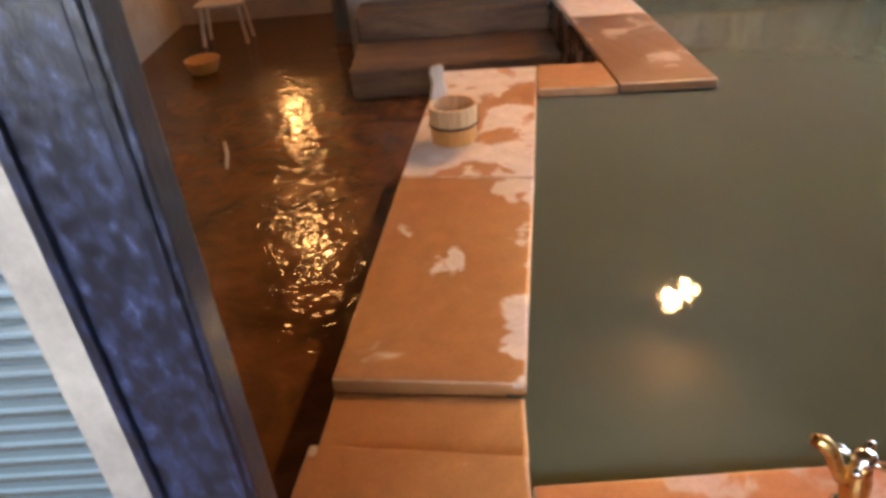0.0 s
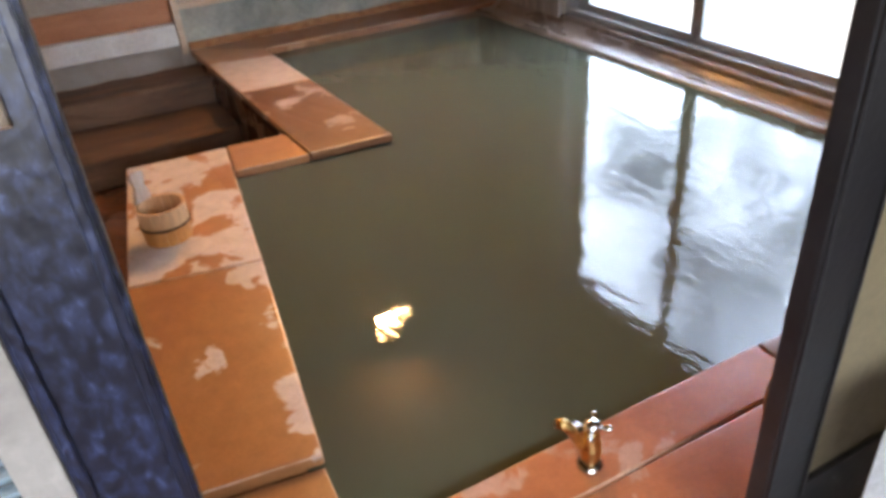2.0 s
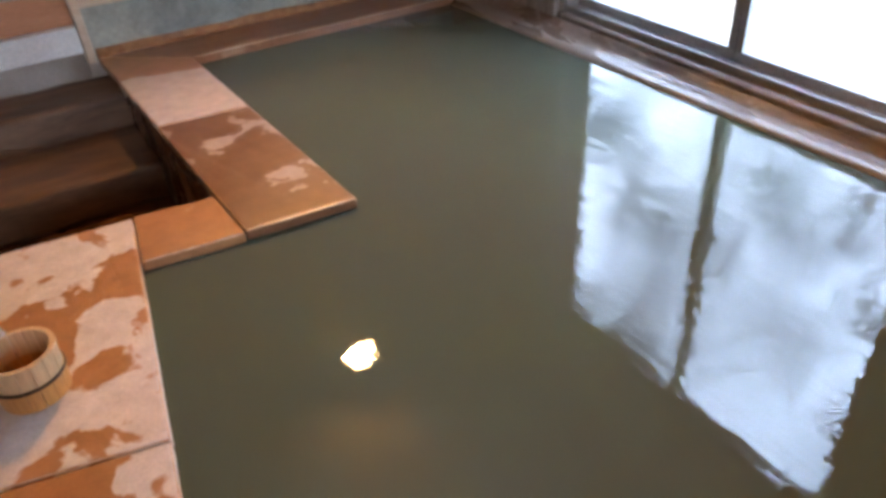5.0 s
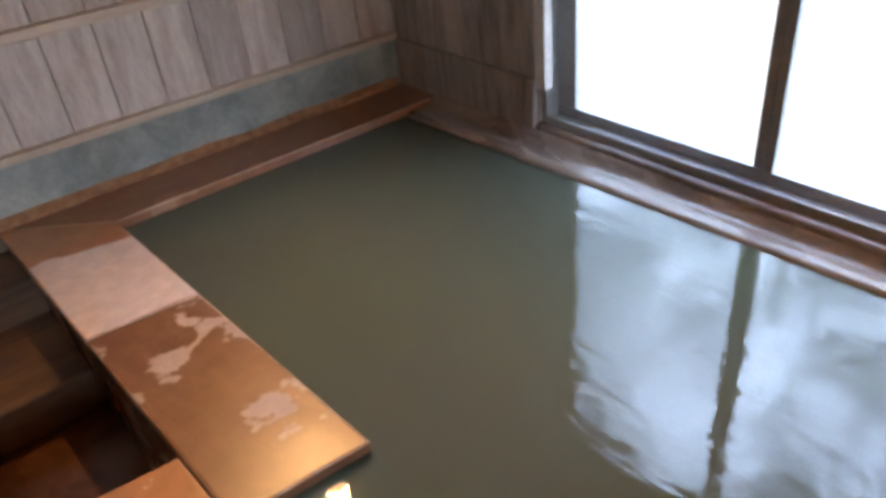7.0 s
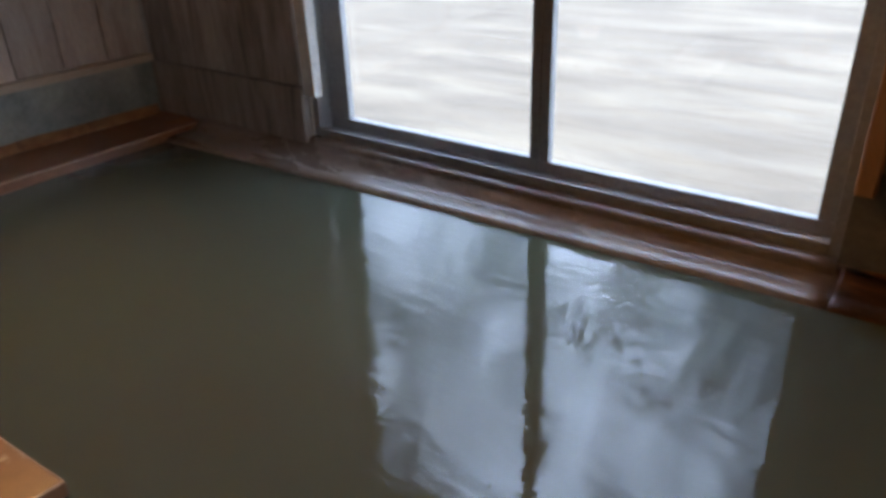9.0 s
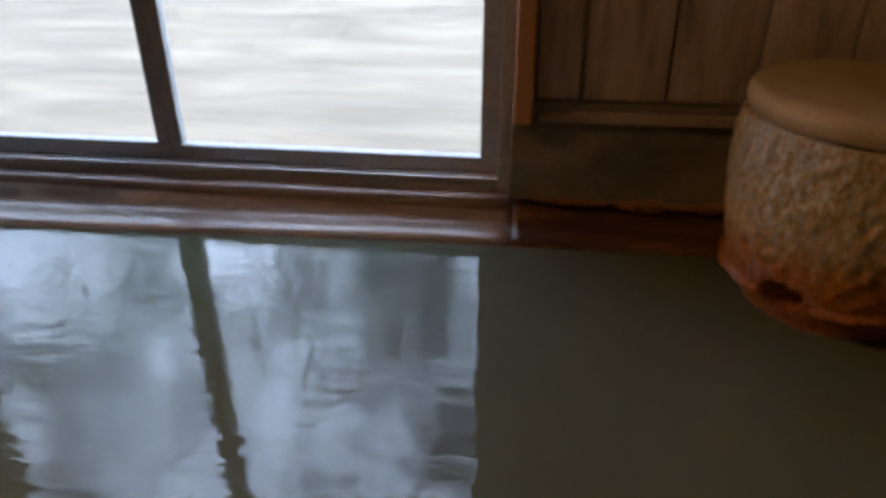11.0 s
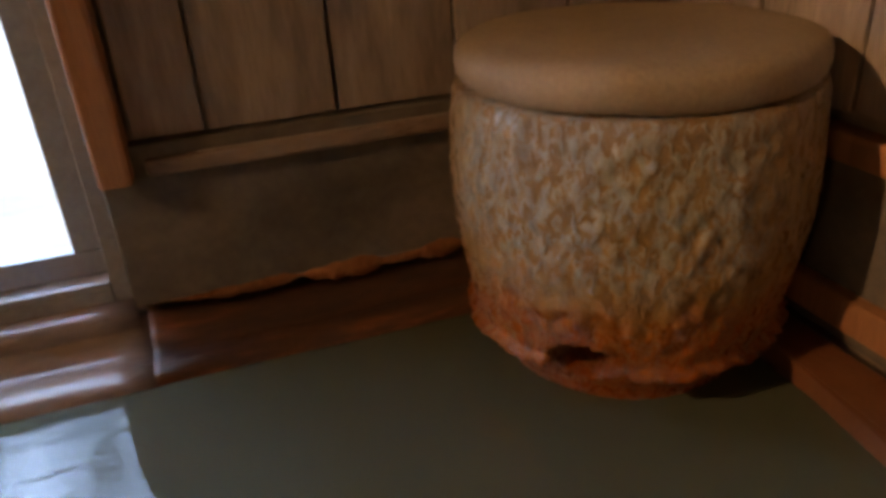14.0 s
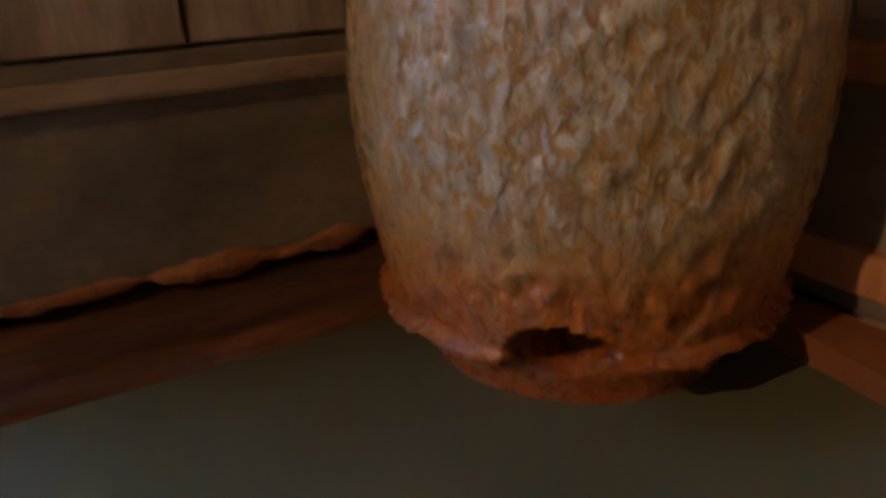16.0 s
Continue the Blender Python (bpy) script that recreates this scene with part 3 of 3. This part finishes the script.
# ---- window ----
window = structure(thing("window_1", (2.93, 1.76, 0.12), "two-pane sliding window in a grey-brown aluminium frame", "window"), "", "")


def at_window(x0, x1, y0, y1, z0, z1, bevel=0.003):
    return box(x0 - 2.93, x1 - 2.93, y0 - 1.76, y1 - 1.76, z0 - 0.12, z1 - 0.12, bevel)


part("window_frame", at_window(2.87, 3.02, W0 + 0.002, W0 + 0.035, 0.124, WTOP), FRAME, window)
part("window_frame", at_window(2.87, 3.02, W1 - 0.035, W1 - 0.002, 0.124, WTOP), FRAME, window)
part("window_frame", at_window(2.87, 3.02, W0 + 0.037, W1 - 0.037, 0.124, 0.150), FRAME, window)
part("sash_track", at_window(2.868, 2.886, W0 + 0.037, W1 - 0.037, 0.1505, 0.166), FRAME, window)
part("window_frame", at_window(2.87, 3.02, W0 + 0.037, W1 - 0.037, WTOP - 0.04, WTOP - 0.002), FRAME, window)



def sash(x, y0, y1, z0, z1, lo, side0, side1):
    s = part("sash", at_window(x - 0.018, x + 0.018, y0, y1, z0, z0 + lo), FRAME, window)
    part("sash_rail", at_window(x - 0.018, x + 0.018, y0, y1, z1 - 0.05, z1), FRAME, s)
    part("sash_stile", at_window(x - 0.018, x + 0.018, y0, y0 + side0, z0 + lo + 0.001, z1 - 0.051), FRAME, s)
    part("sash_stile", at_window(x - 0.018, x + 0.018, y1 - side1, y1, z0 + lo + 0.001, z1 - 0.051), FRAME, s)
    g = part("pane", at_window(x - 0.0165, x - 0.0125, y0 + side0 - 0.005, y1 - side1 + 0.005, z0 + lo - 0.005, z1 - 0.045, 0), GLASS, s)
    g.visible_shadow = False


sash(2.966, 1.767, W1 - 0.04, 0.152, WTOP - 0.042, 0.055, 0.042, 0.117)
sash(2.966, W0 + 0.038, 1.765, 0.152, WTOP - 0.042, 0.05, 0.057, 0.041)
tagged(link("window_trim", box(2.80, 2.855, 2.835, 2.905, 0.33, 2.3, 0.005), WHITE_TRIM), "cream-painted upright trim beside the window", "trim", kind="structure")
tagged(link("window_trim", box(2.765, 2.855, 0.605, 0.658, 0.372, 2.3, 0.008), TRIM), "orange-brown upright wooden trim beside the window", "trim", kind="structure")

# ---- door at the head of the steps ----
door = structure(thing("door_1", (-0.125, WALL_Y, 0.13), "orange wooden door with a pale lower sill", "door"), "", "")
part("sill", box(-0.68, 0.52, -0.06, 0.028, 0, 0.15, 0.01), WHITE_TRIM, door, "pale worn threshold beam")
part("lower_board", box(-0.68, 0.52, -0.02, 0.028, 0.152, 0.33, 0.004), ORANGE, door, "orange lower board")
part("panel", box(-0.68, 0.52, -0.012, 0.028, 0.332, 1.9, 0.003), PLASTER, door, "pale grey upper panel")
post = tagged(link("door_post", box(0.402, 0.448, WALL_Y - 0.05, WALL_Y + 0.02, 0.06, 2.6, 0.006), RAIL), "pale upright wooden post by the door", "post", kind="structure")

# ---- steps ----
steps = tagged(thing("stone_steps", (-0.17, 3.65, -0.4), "worn dark-brown wet stone steps down to the floor", "steps"), kind="structure")
part("step", prism([(-0.63, -0.5), (0.69, -0.5), (0.69, 0.08), (-0.63, 0.08)], 0, 0.20, 0.025, 0.012), STEP_STONE, steps)
part("step", prism([(-0.63, 0.082), (0.69, 0.082), (0.69, 0.46), (-0.63, 0.46)], 0, 0.37, 0.025, 0.012), STEP_STONE, steps)

# ---- wooden hand bucket ----
bucket = thing("wooden_bucket", (-0.145, 1.42, TOP), "round cypress hand bucket with one tall stave handle", "bucket")
bucket.rotation_euler = (0, 0, radians(-55))
N = 16
R1, HB = 0.096, 0.148
for i in range(N):
    a0, a1 = 2 * math.pi * (i + 0.03) / N, 2 * math.pi * (i + 0.97) / N
    tall = i == 8
    bm = bmesh.new()
    for z, grow in ((0, 0.94), (HB, 1.0)):
        for a in (a0, (a0 + a1) / 2, a1):
            for r in (R1 - 0.014, R1):
                bm.verts.new((r * grow * math.cos(a), r * grow * math.sin(a), z))
    bm.verts.ensure_lookup_table()
    vv = bm.verts
    for j in (0, 2):
        bm.faces.new((vv[j], vv[j + 2], vv[j + 8], vv[j + 6]))
        bm.faces.new((vv[j + 1], vv[j + 7], vv[j + 9], vv[j + 3]))
        bm.faces.new((vv[j], vv[j + 1], vv[j + 3], vv[j + 2]))
        bm.faces.new((vv[j + 6], vv[j + 8], vv[j + 9], vv[j + 7]))
    bm.faces.new((vv[0], vv[6], vv[7], vv[1]))
    bm.faces.new((vv[4], vv[5], vv[11], vv[10]))
    part("stave", bm, BUCKET, bucket)
# the handle stave, waisted and rounded at its top
bm = bmesh.new()
rows = []
for z, w in ((0.08, 0.040), (0.15, 0.040), (0.178, 0.034), (0.205, 0.025), (0.228, 0.026), (0.248, 0.032), (0.265, 0.031), (0.276, 0.020)):
    rows.append([bm.verts.new((x, y, z)) for x, y in ((-R1 - 0.006, -w), (-R1 + 0.012, -w), (-R1 + 0.012, w), (-R1 - 0.006, w))])
for a, c in zip(rows, rows[1:]):
    for k in range(4):
        bm.faces.new((a[k], a[(k + 1) % 4], c[(k + 1) % 4], c[k]))
bm.faces.new(rows[0][::-1])
bm.faces.new(rows[-1])
bmesh.ops.bevel(bm, geom=bm.edges[:], offset=0.003, segments=2, affect="EDGES")
part("handle", bm, GREY_CYPRESS, bucket, "weathered grey stave handle")
part("bottom", lathe([(R1 * 0.86, 0.008), (R1 * 0.86, 0.02)], 32), CYPRESS, bucket)
bm = bmesh.new()
lathe([(R1 * 0.975 + 0.001, 0.066), (R1 * 0.98 + 0.004, 0.068), (R1 * 0.98 + 0.004, 0.076), (R1 * 0.98 + 0.001, 0.078)], 40, bm, False)
part("hoop", bm, COPPER, bucket, "dark metal hoop")

# ---- brass tap ----
tap = thing("brass_tap", (0.562, -0.382, TOP), "small worn brass tap with a chrome cross handle", "tap")
tap.rotation_euler = (0, 0, radians(20))
part("base", lathe([(0.033, 0), (0.034, 0.006), (0.028, 0.012), (0.023, 0.016)], 28), CHROME, tap, "chrome foot ring", True)
part("body", lathe([(0.019, 0.012), (0.023, 0.03), (0.027, 0.06), (0.024, 0.085), (0.018, 0.098), (0.02, 0.112), (0.015, 0.122)], 28), BRASS, tap, "", True)
part("spout", tube([(0, 0.008, 0.055), (-0.018, 0.018, 0.075), (-0.03, 0.026, 0.105), (-0.038, 0.034, 0.132), (-0.05, 0.046, 0.15), (-0.064, 0.06, 0.154)], [0.014, 0.0135, 0.013, 0.014, 0.015, 0.011], 14), BRASS, tap, "", True)
handle = part("cross_handle", lathe([(0.014, 0.12), (0.021, 0.127), (0.022, 0.139), (0.015, 0.147), (0.004, 0.149)], 24), CHROME, tap, "chrome cross handle", True)
for k in range(4):
    a = math.pi / 2 * k + 0.5
    ca, sa = math.cos(a), math.sin(a)
    part("arm", tube([(ca * r, sa * r, 0.132) for r in (0.012, 0.03, 0.034, 0.04, 0.046, 0.049)], [0.0055, 0.0055, 0.008, 0.0095, 0.008, 0.003], 10), CHROME, handle, "", True)

# ---- the big stoneware jar that pours the spring ----
JX, JY = 2.537, -0.160
jar = thing("stoneware_jar", (JX, JY, 0.052), "old crusted stoneware jar pouring hot water into the bath", "jar")
prof = [(0.15, -0.60), (0.17, -0.3), (0.195, -0.06), (0.208, 0.0), (0.222, 0.03), (0.233, 0.06), (0.243, 0.10), (0.254, 0.16), (0.263, 0.22), (0.268, 0.29), (0.269, 0.35), (0.266, 0.40), (0.262, 0.438), (0.257, 0.453)]
zs = [-0.6, -0.3, -0.12, -0.06] + [-0.04 + 0.493 * i / 84 for i in range(85)]
rs = [1.065 * float(np.interp(z, [p[1] for p in prof], [p[0] for p in prof])) for z in zs]
STEPS = 260
bm = bmesh.new()
HOLE = math.atan2(0.041 - JY, 2.345 - JX) + 0.09
rings = []
for r, z in zip(rs, zs):
    ring = []
    for i in range(STEPS):
        a = 2 * math.pi * i / STEPS
        p = Vector((math.cos(a), math.sin(a), 0))
        q = Vector((p.x * r, p.y * r, z))
        up = min(max((z - 0.02) / 0.1, 0), 1) * min(max((0.443 - z) / 0.03, 0), 1)
        band = min(max((math.cos(a - HOLE - 0.12) - 0.45) / 0.35, 0.25), 1)
        flow = band * noise.fractal(Vector((q.x * 50, q.y * 50, z * 34)), 0.9, 2.1, 4)
        d = 0.0068 * up * flow + 0.004 * noise.noise(q * 9)
        # a swollen rust lip round the mouth, and the mouth itself
        da = (a - HOLE + math.pi) % (2 * math.pi) - math.pi
        s = da * 0.23
        arch = 0.088 - 0.35 * abs(s + 0.004) - 6.0 * s * s
        low = min(max((0.11 - z) / 0.05, 0), 1)
        if z > -0.05:
            d += 0.006 * low * abs(noise.noise(Vector((a * 9, z * 40, 2.2))))
            edge = 0.060 + 0.018 * noise.noise(Vector((a * 5, 0.3, 0.7))) + 0.022 * math.exp(-((s / 0.05) ** 2))
            d += 0.024 * math.exp(-(((z - edge) / 0.006) ** 2)) - 0.018 * min(max((edge - z) / 0.02, 0), 1)
        hole = ((s + 0.004) / 0.056) ** 2 + ((z - 0.066) / (0.042 - 0.25 * max(s, 0))) ** 2
        if hole < 1:
            d -= 0.13 * min(1, (1 - hole) * 3.0)
        ring.append(bm.verts.new((p.x * (r + d), p.y * (r + d), z)))
    rings.append(ring)
for a_, c_ in zip(rings, rings[1:]):
    for i in range(STEPS):
        bm.faces.new((a_[i], a_[(i + 1) % STEPS], c_[(i + 1) % STEPS], c_[i]))
bm.faces.new(rings[0][::-1])
bm.faces.new(rings[-1])
part("body", bm, JAR, jar, "crusted grey, ochre and rust body", True)
bm = lathe([(r, z + 0.012) for r, z in ((0.02, 0.446), (0.235, 0.445), (0.254, 0.445), (0.261, 0.448), (0.266, 0.456), (0.269, 0.472), (0.267, 0.488), (0.260, 0.499), (0.248, 0.505), (0.22, 0.508), (0.12, 0.510), (0.02, 0.510))], 96)
for vert in bm.verts:
    vert.co.z += 0.005 * noise.noise(vert.co * 7)
bmesh.ops.scale(bm, vec=(1.02, 1.02, 1), verts=bm.verts)
part("lid", bm, LID, jar, "brown flat round lid", True)

# ---- rounded brown vessel by the doorway ----
urn = thing("earthenware_urn", (1.145, -0.562, 0.066), "tall brown earthenware urn standing inside the doorway", "urn")
part("body", lathe([(0.118, 0), (0.130, 0.012), (0.132, 0.06), (0.120, 0.09), (0.124, 0.2), (0.126, 0.3), (0.121, 0.4), (0.110, 0.5), (0.098, 0.6), (0.082, 0.68), (0.078, 0.70), (0.085, 0.73), (0.07, 0.73)], 56), EARTH, urn, "", True)

# ---- sliding doors ----
def sliding_door(x0, x1, y, stile, mat, pane, label, handle_at=None, rails=(0.0, 0.42), base=0.0):
    d = thing("sliding_door", ((x0 + x1) / 2, y, base), label, "door")
    h = (x1 - x0) / 2
    for a, c in ((-h, -h + stile), (h - stile, h)):
        s = part("stile", box(a, c, -0.018, 0.018, 0, 2.03, 0.004), mat, d)
        part("bead", box(a + 0.004, a + 0.012, -0.024, -0.017, 0.01, 2.02, 0.002), mat, s)
        part("bead", box(c - 0.012, c - 0.004, -0.024, -0.017, 0.01, 2.02, 0.002), mat, s)
    part("bottom_rail", box(-h + stile + 0.001, h - stile - 0.001, -0.015, 0.015, 0, rails[1], 0.004), mat, d)
    part("top_rail", box(-h + stile + 0.001, h - stile - 0.001, -0.015, 0.015, 1.94, 2.03, 0.004), mat, d)
    part("pane", box(-h + stile - 0.004, h - stile + 0.004, -0.004, 0.004, rails[1] - 0.005, 1.945), pane, d, "frosted pane")
    if handle_at:
        part("draught_strip", box(h - stile - 0.034, h - stile - 0.002, -0.012, 0.010, rails[1] + 0.002, 1.938, 0.003), STRIP, d, "grey-beige strip beside the stile")
        hx, hz = handle_at
        pull = part("pull", box(hx - 0.016, hx + 0.016, -0.022, -0.017, hz - 0.07, hz + 0.07, 0.002), CHROME, d, "recessed metal finger pull")
        part("recess", box(hx - 0.010, hx + 0.010, -0.0235, -0.0215, hz - 0.06, hz + 0.06, 0.001), LACQUER, pull)
    return d


sliding_door(-1.20, -0.27, DOOR, 0.078, LACQUER, RIBBED, "dark blue-black lacquered sliding door with ribbed glass, slid open", (0.424, 1.42), (0, 0.30))
sliding_door(0.60, 1.46, DOOR + 0.09, 0.115, BLACK, AMBER, "black-framed sliding door with a dim brown frosted pane", None, (0, 0.28), 0.062)
cloth = bmesh.new()
cols = []
for i in range(24):
    x = 0.672 + i * 0.02
    cols.append([cloth.verts.new((x, DOOR - 0.05 + 0.012 * math.sin(i * 1.1) + 0.004 * noise.noise(Vector((i, j, 0))), 0.62 - j * 0.03)) for j in range(22)])
for a_, c_ in zip(cols, cols[1:]):
    for j in range(21):
        cloth.faces.new((a_[j], c_[j], c_[j + 1], a_[j + 1]))
bmesh.ops.solidify(cloth, geom=cloth.faces[:], thickness=0.006)
tagged(link("towel", cloth, CLOTH, smooth=True), "white woven towel hanging by the door", "towel")

# ---- wash area beyond the bath ----
gp = tagged(link("square_post", box(-1.06, -0.90, 4.42, 4.58, -0.4, 3.0, 0.01), GREY_POST), "grey weathered square wooden post with a worn foot", "post", kind="structure")
part("foot", box(-1.07, -0.89, 4.41, 4.59, -0.399, -0.30, 0.008), STEP_STONE, gp, "reddish stained post foot")
stool = thing("bath_stool", (-2.0, 4.75, -0.4), "low pale wooden bath stool on the wet floor", "stool")
part("seat", box(-0.19, 0.19, -0.12, 0.12, 0.30, 0.325, 0.006), GREY_CYPRESS, stool)
for sx in (-1, 1):
    for sy in (-1, 1):
        part("leg", tube([(sx * 0.15, sy * 0.085, 0.30), (sx * 0.18, sy * 0.10, 0.0)], 0.017, 10), GREY_CYPRESS, stool)
stick = tagged(link("wooden_stick", tube([(-1.50, 2.62, -0.388), (-1.44, 2.45, -0.386), (-1.40, 2.28, -0.388)], [0.011, 0.012, 0.010], 10), GREY_CYPRESS, smooth=True), "short pale wooden stick lying on the wet floor", "stick")
tub = thing("wash_basin", (-2.0, 4.0, -0.4), "small orange plastic wash basin on the wet floor", "basin")
part("bowl", lathe([(0.085, 0.0), (0.095, 0.004), (0.125, 0.09), (0.132, 0.094), (0.128, 0.098), (0.118, 0.092), (0.09, 0.012), (0.02, 0.01)], 36), PLASTIC, tub, "", True)

peg = thing("wall_peg", (2.02, WALL_Y, 0.84), "small dark wooden peg on the board wall", "peg")
part("knob", tube([(0, 0.0, 0), (0, -0.03, 0), (0, -0.05, 0), (0, -0.07, 0), (0, -0.082, 0)], [0.018, 0.018, 0.034, 0.036, 0.02], 18), SILL, peg, "", True)

# ---- lamps ----
def lantern(at, label, size, toward, glow=LAMP):
    ob = thing("wall_lantern", at, label, "lamp")
    s = size / 2
    part("shade", box(-s, s, -s, s, -s, s, 0.012), glow, ob, "glowing paper shade")
    for z in (s + 0.002,) if glow is LAMP else (-s - 0.012, s + 0.002):
        part("frame", box(-s - 0.008, s + 0.008, -s - 0.008, s + 0.008, z, z + 0.010, 0.002), BLACK, ob)
    # unseen baffles, added to keep the glow off wall, ceiling and window pane
    if glow is LAMP:
        for x in (-s - 0.006, s + 0.002):
            part("side_panel", box(x, x + 0.004, -s - (0.18 if x > 0 else 0.0), s + 0.006, -s - (0.24 if x > 0 else 0.01), s, 0.001), BLACK, ob, "added dark baffle beside the shade")
        part("hood", box(-s - 0.008, s + 0.008, -s - 0.09, -s - 0.009, s + 0.002, s + 0.012, 0.002), BLACK, ob, "added dark hood blocking upward light")
        part("bottom_panel", box(-s, s, -s, s, -s - 0.008, -s - 0.002, 0.001), BLACK, ob, "added dark baffle under the shade")
        part("back_panel", box(-s, s, s + 0.002, s + 0.006, -s - 0.01, s, 0.001), BLACK, ob, "added dark baffle behind the shade")
    part("bracket", tube([(0, 0, s + 0.012), (0, 0, s + 0.06), (toward[0] * 0.5, toward[1] * 0.5, s + 0.08), (*toward, s + 0.08)], 0.008, 8), BLACK, ob, "dark wall bracket")
    return ob


lantern((1.57, 3.87, 2.68), "square lit paper lantern on the far wall", 0.13, (0, 0.24))
lantern((-1.72, 4.85, 1.62), "square lit paper lantern in the wash area", 0.16, (-0.88, 0), LAMP_DIM)
lantern((-1.70, 5.25, 0.48), "low square lit paper lantern on the back wall", 0.11, (0, 0.15), LAMP_DIM)

# ---- outside ----
bm = bmesh.new()
bm.faces.new([bm.verts.new(p) for p in ((-900, -900, -2.6), (900, -900, -2.6), (900, 900, -2.6), (-900, 900, -2.6))])
structure(link("ground", bm, RIVER), "broad white broken river water below the window", "river")

# a riverside tree whose limbs reach along the house, over the window
rt = random.Random(11)
tree = thing("riverside_tree", (7.6, -0.6, -2.6), "half-bare riverside tree with spreading grey limbs", "tree")
limbs, twigs = bmesh.new(), []


def limb(bm, a, way, length, r, depth):
    pts, radii, p = [a.copy()], [r], a.copy()
    for i in range(4):
        way = (way + Vector((rt.uniform(-0.2, 0.2), rt.uniform(-0.2, 0.2), rt.uniform(-0.12, 0.14)))).normalized()
        p = p + way * (length / 4)
        pts.append(p.copy())
        radii.append(r * (1 - 0.16 * (i + 1)))
    piece = tube(pts, radii, 8 if depth > 2 else 5)
    me = bpy.data.meshes.new("limb_piece")
    piece.to_mesh(me)
    piece.free()
    bm.from_mesh(me)
    bpy.data.meshes.remove(me)
    if depth == 0:
        twigs.extend(pts[1:])
        return
    for k in range(3 if depth > 1 else 4):
        side = Vector((rt.uniform(-0.8, 0.8), rt.uniform(-0.5, 1.0), rt.uniform(-0.35, 0.7)))
        limb(bm, pts[rt.choice((2, 3, 4))], (way + side).normalized(), length * rt.uniform(0.62, 0.8), radii[-1] * 0.72, depth - 1)


part("trunk", tube([(0, 0, 0), (0.05, 0.1, 1.6), (0.0, 0.35, 3.2), (-0.1, 0.8, 4.6)], [0.24, 0.20, 0.17, 0.14], 14), BARK, tree, "", True)
for way in ((0.1, 1.0, 0.75), (0.4, 0.7, 1.0), (-0.15, 0.9, 0.35), (0.5, 1.0, 0.5)):
    limb(limbs, Vector((-0.05, 0.6, 4.0)), Vector(way).normalized(), 2.3, 0.10, 4)
part("limbs", limbs, BARK, tree, "", True)
verts, faces = [], []
for p in twigs:
    for k in range(3):
        c = p + Vector((rt.gauss(0, 0.10), rt.gauss(0, 0.10), rt.gauss(0, 0.08)))
        u = Vector((rt.uniform(-1, 1), rt.uniform(-1, 1), rt.uniform(-1, 1))).normalized()
        w = u.orthogonal().normalized()
        g = rt.uniform(0.035, 0.075)
        base = len(verts)
        verts += [c - u * g, c + w * g * 0.45, c + u * g, c - w * g * 0.45]
        faces.append((base, base + 1, base + 2, base + 3))
me = bpy.data.meshes.new("crown")
me.from_pydata(verts, [], faces)
me.materials.append(LEAF)
new("crown", me).parent = tree

# ---- boards, last ----
rnd = random.Random(4)
for z0, z1 in ((0.402, 0.863), (0.917, 1.748), (1.802, 2.98)):
    boards(far, (0.47, WALL_Y + 0.012), (2.82, WALL_Y + 0.012), z0, z1, 0.236, BOARD, rnd)
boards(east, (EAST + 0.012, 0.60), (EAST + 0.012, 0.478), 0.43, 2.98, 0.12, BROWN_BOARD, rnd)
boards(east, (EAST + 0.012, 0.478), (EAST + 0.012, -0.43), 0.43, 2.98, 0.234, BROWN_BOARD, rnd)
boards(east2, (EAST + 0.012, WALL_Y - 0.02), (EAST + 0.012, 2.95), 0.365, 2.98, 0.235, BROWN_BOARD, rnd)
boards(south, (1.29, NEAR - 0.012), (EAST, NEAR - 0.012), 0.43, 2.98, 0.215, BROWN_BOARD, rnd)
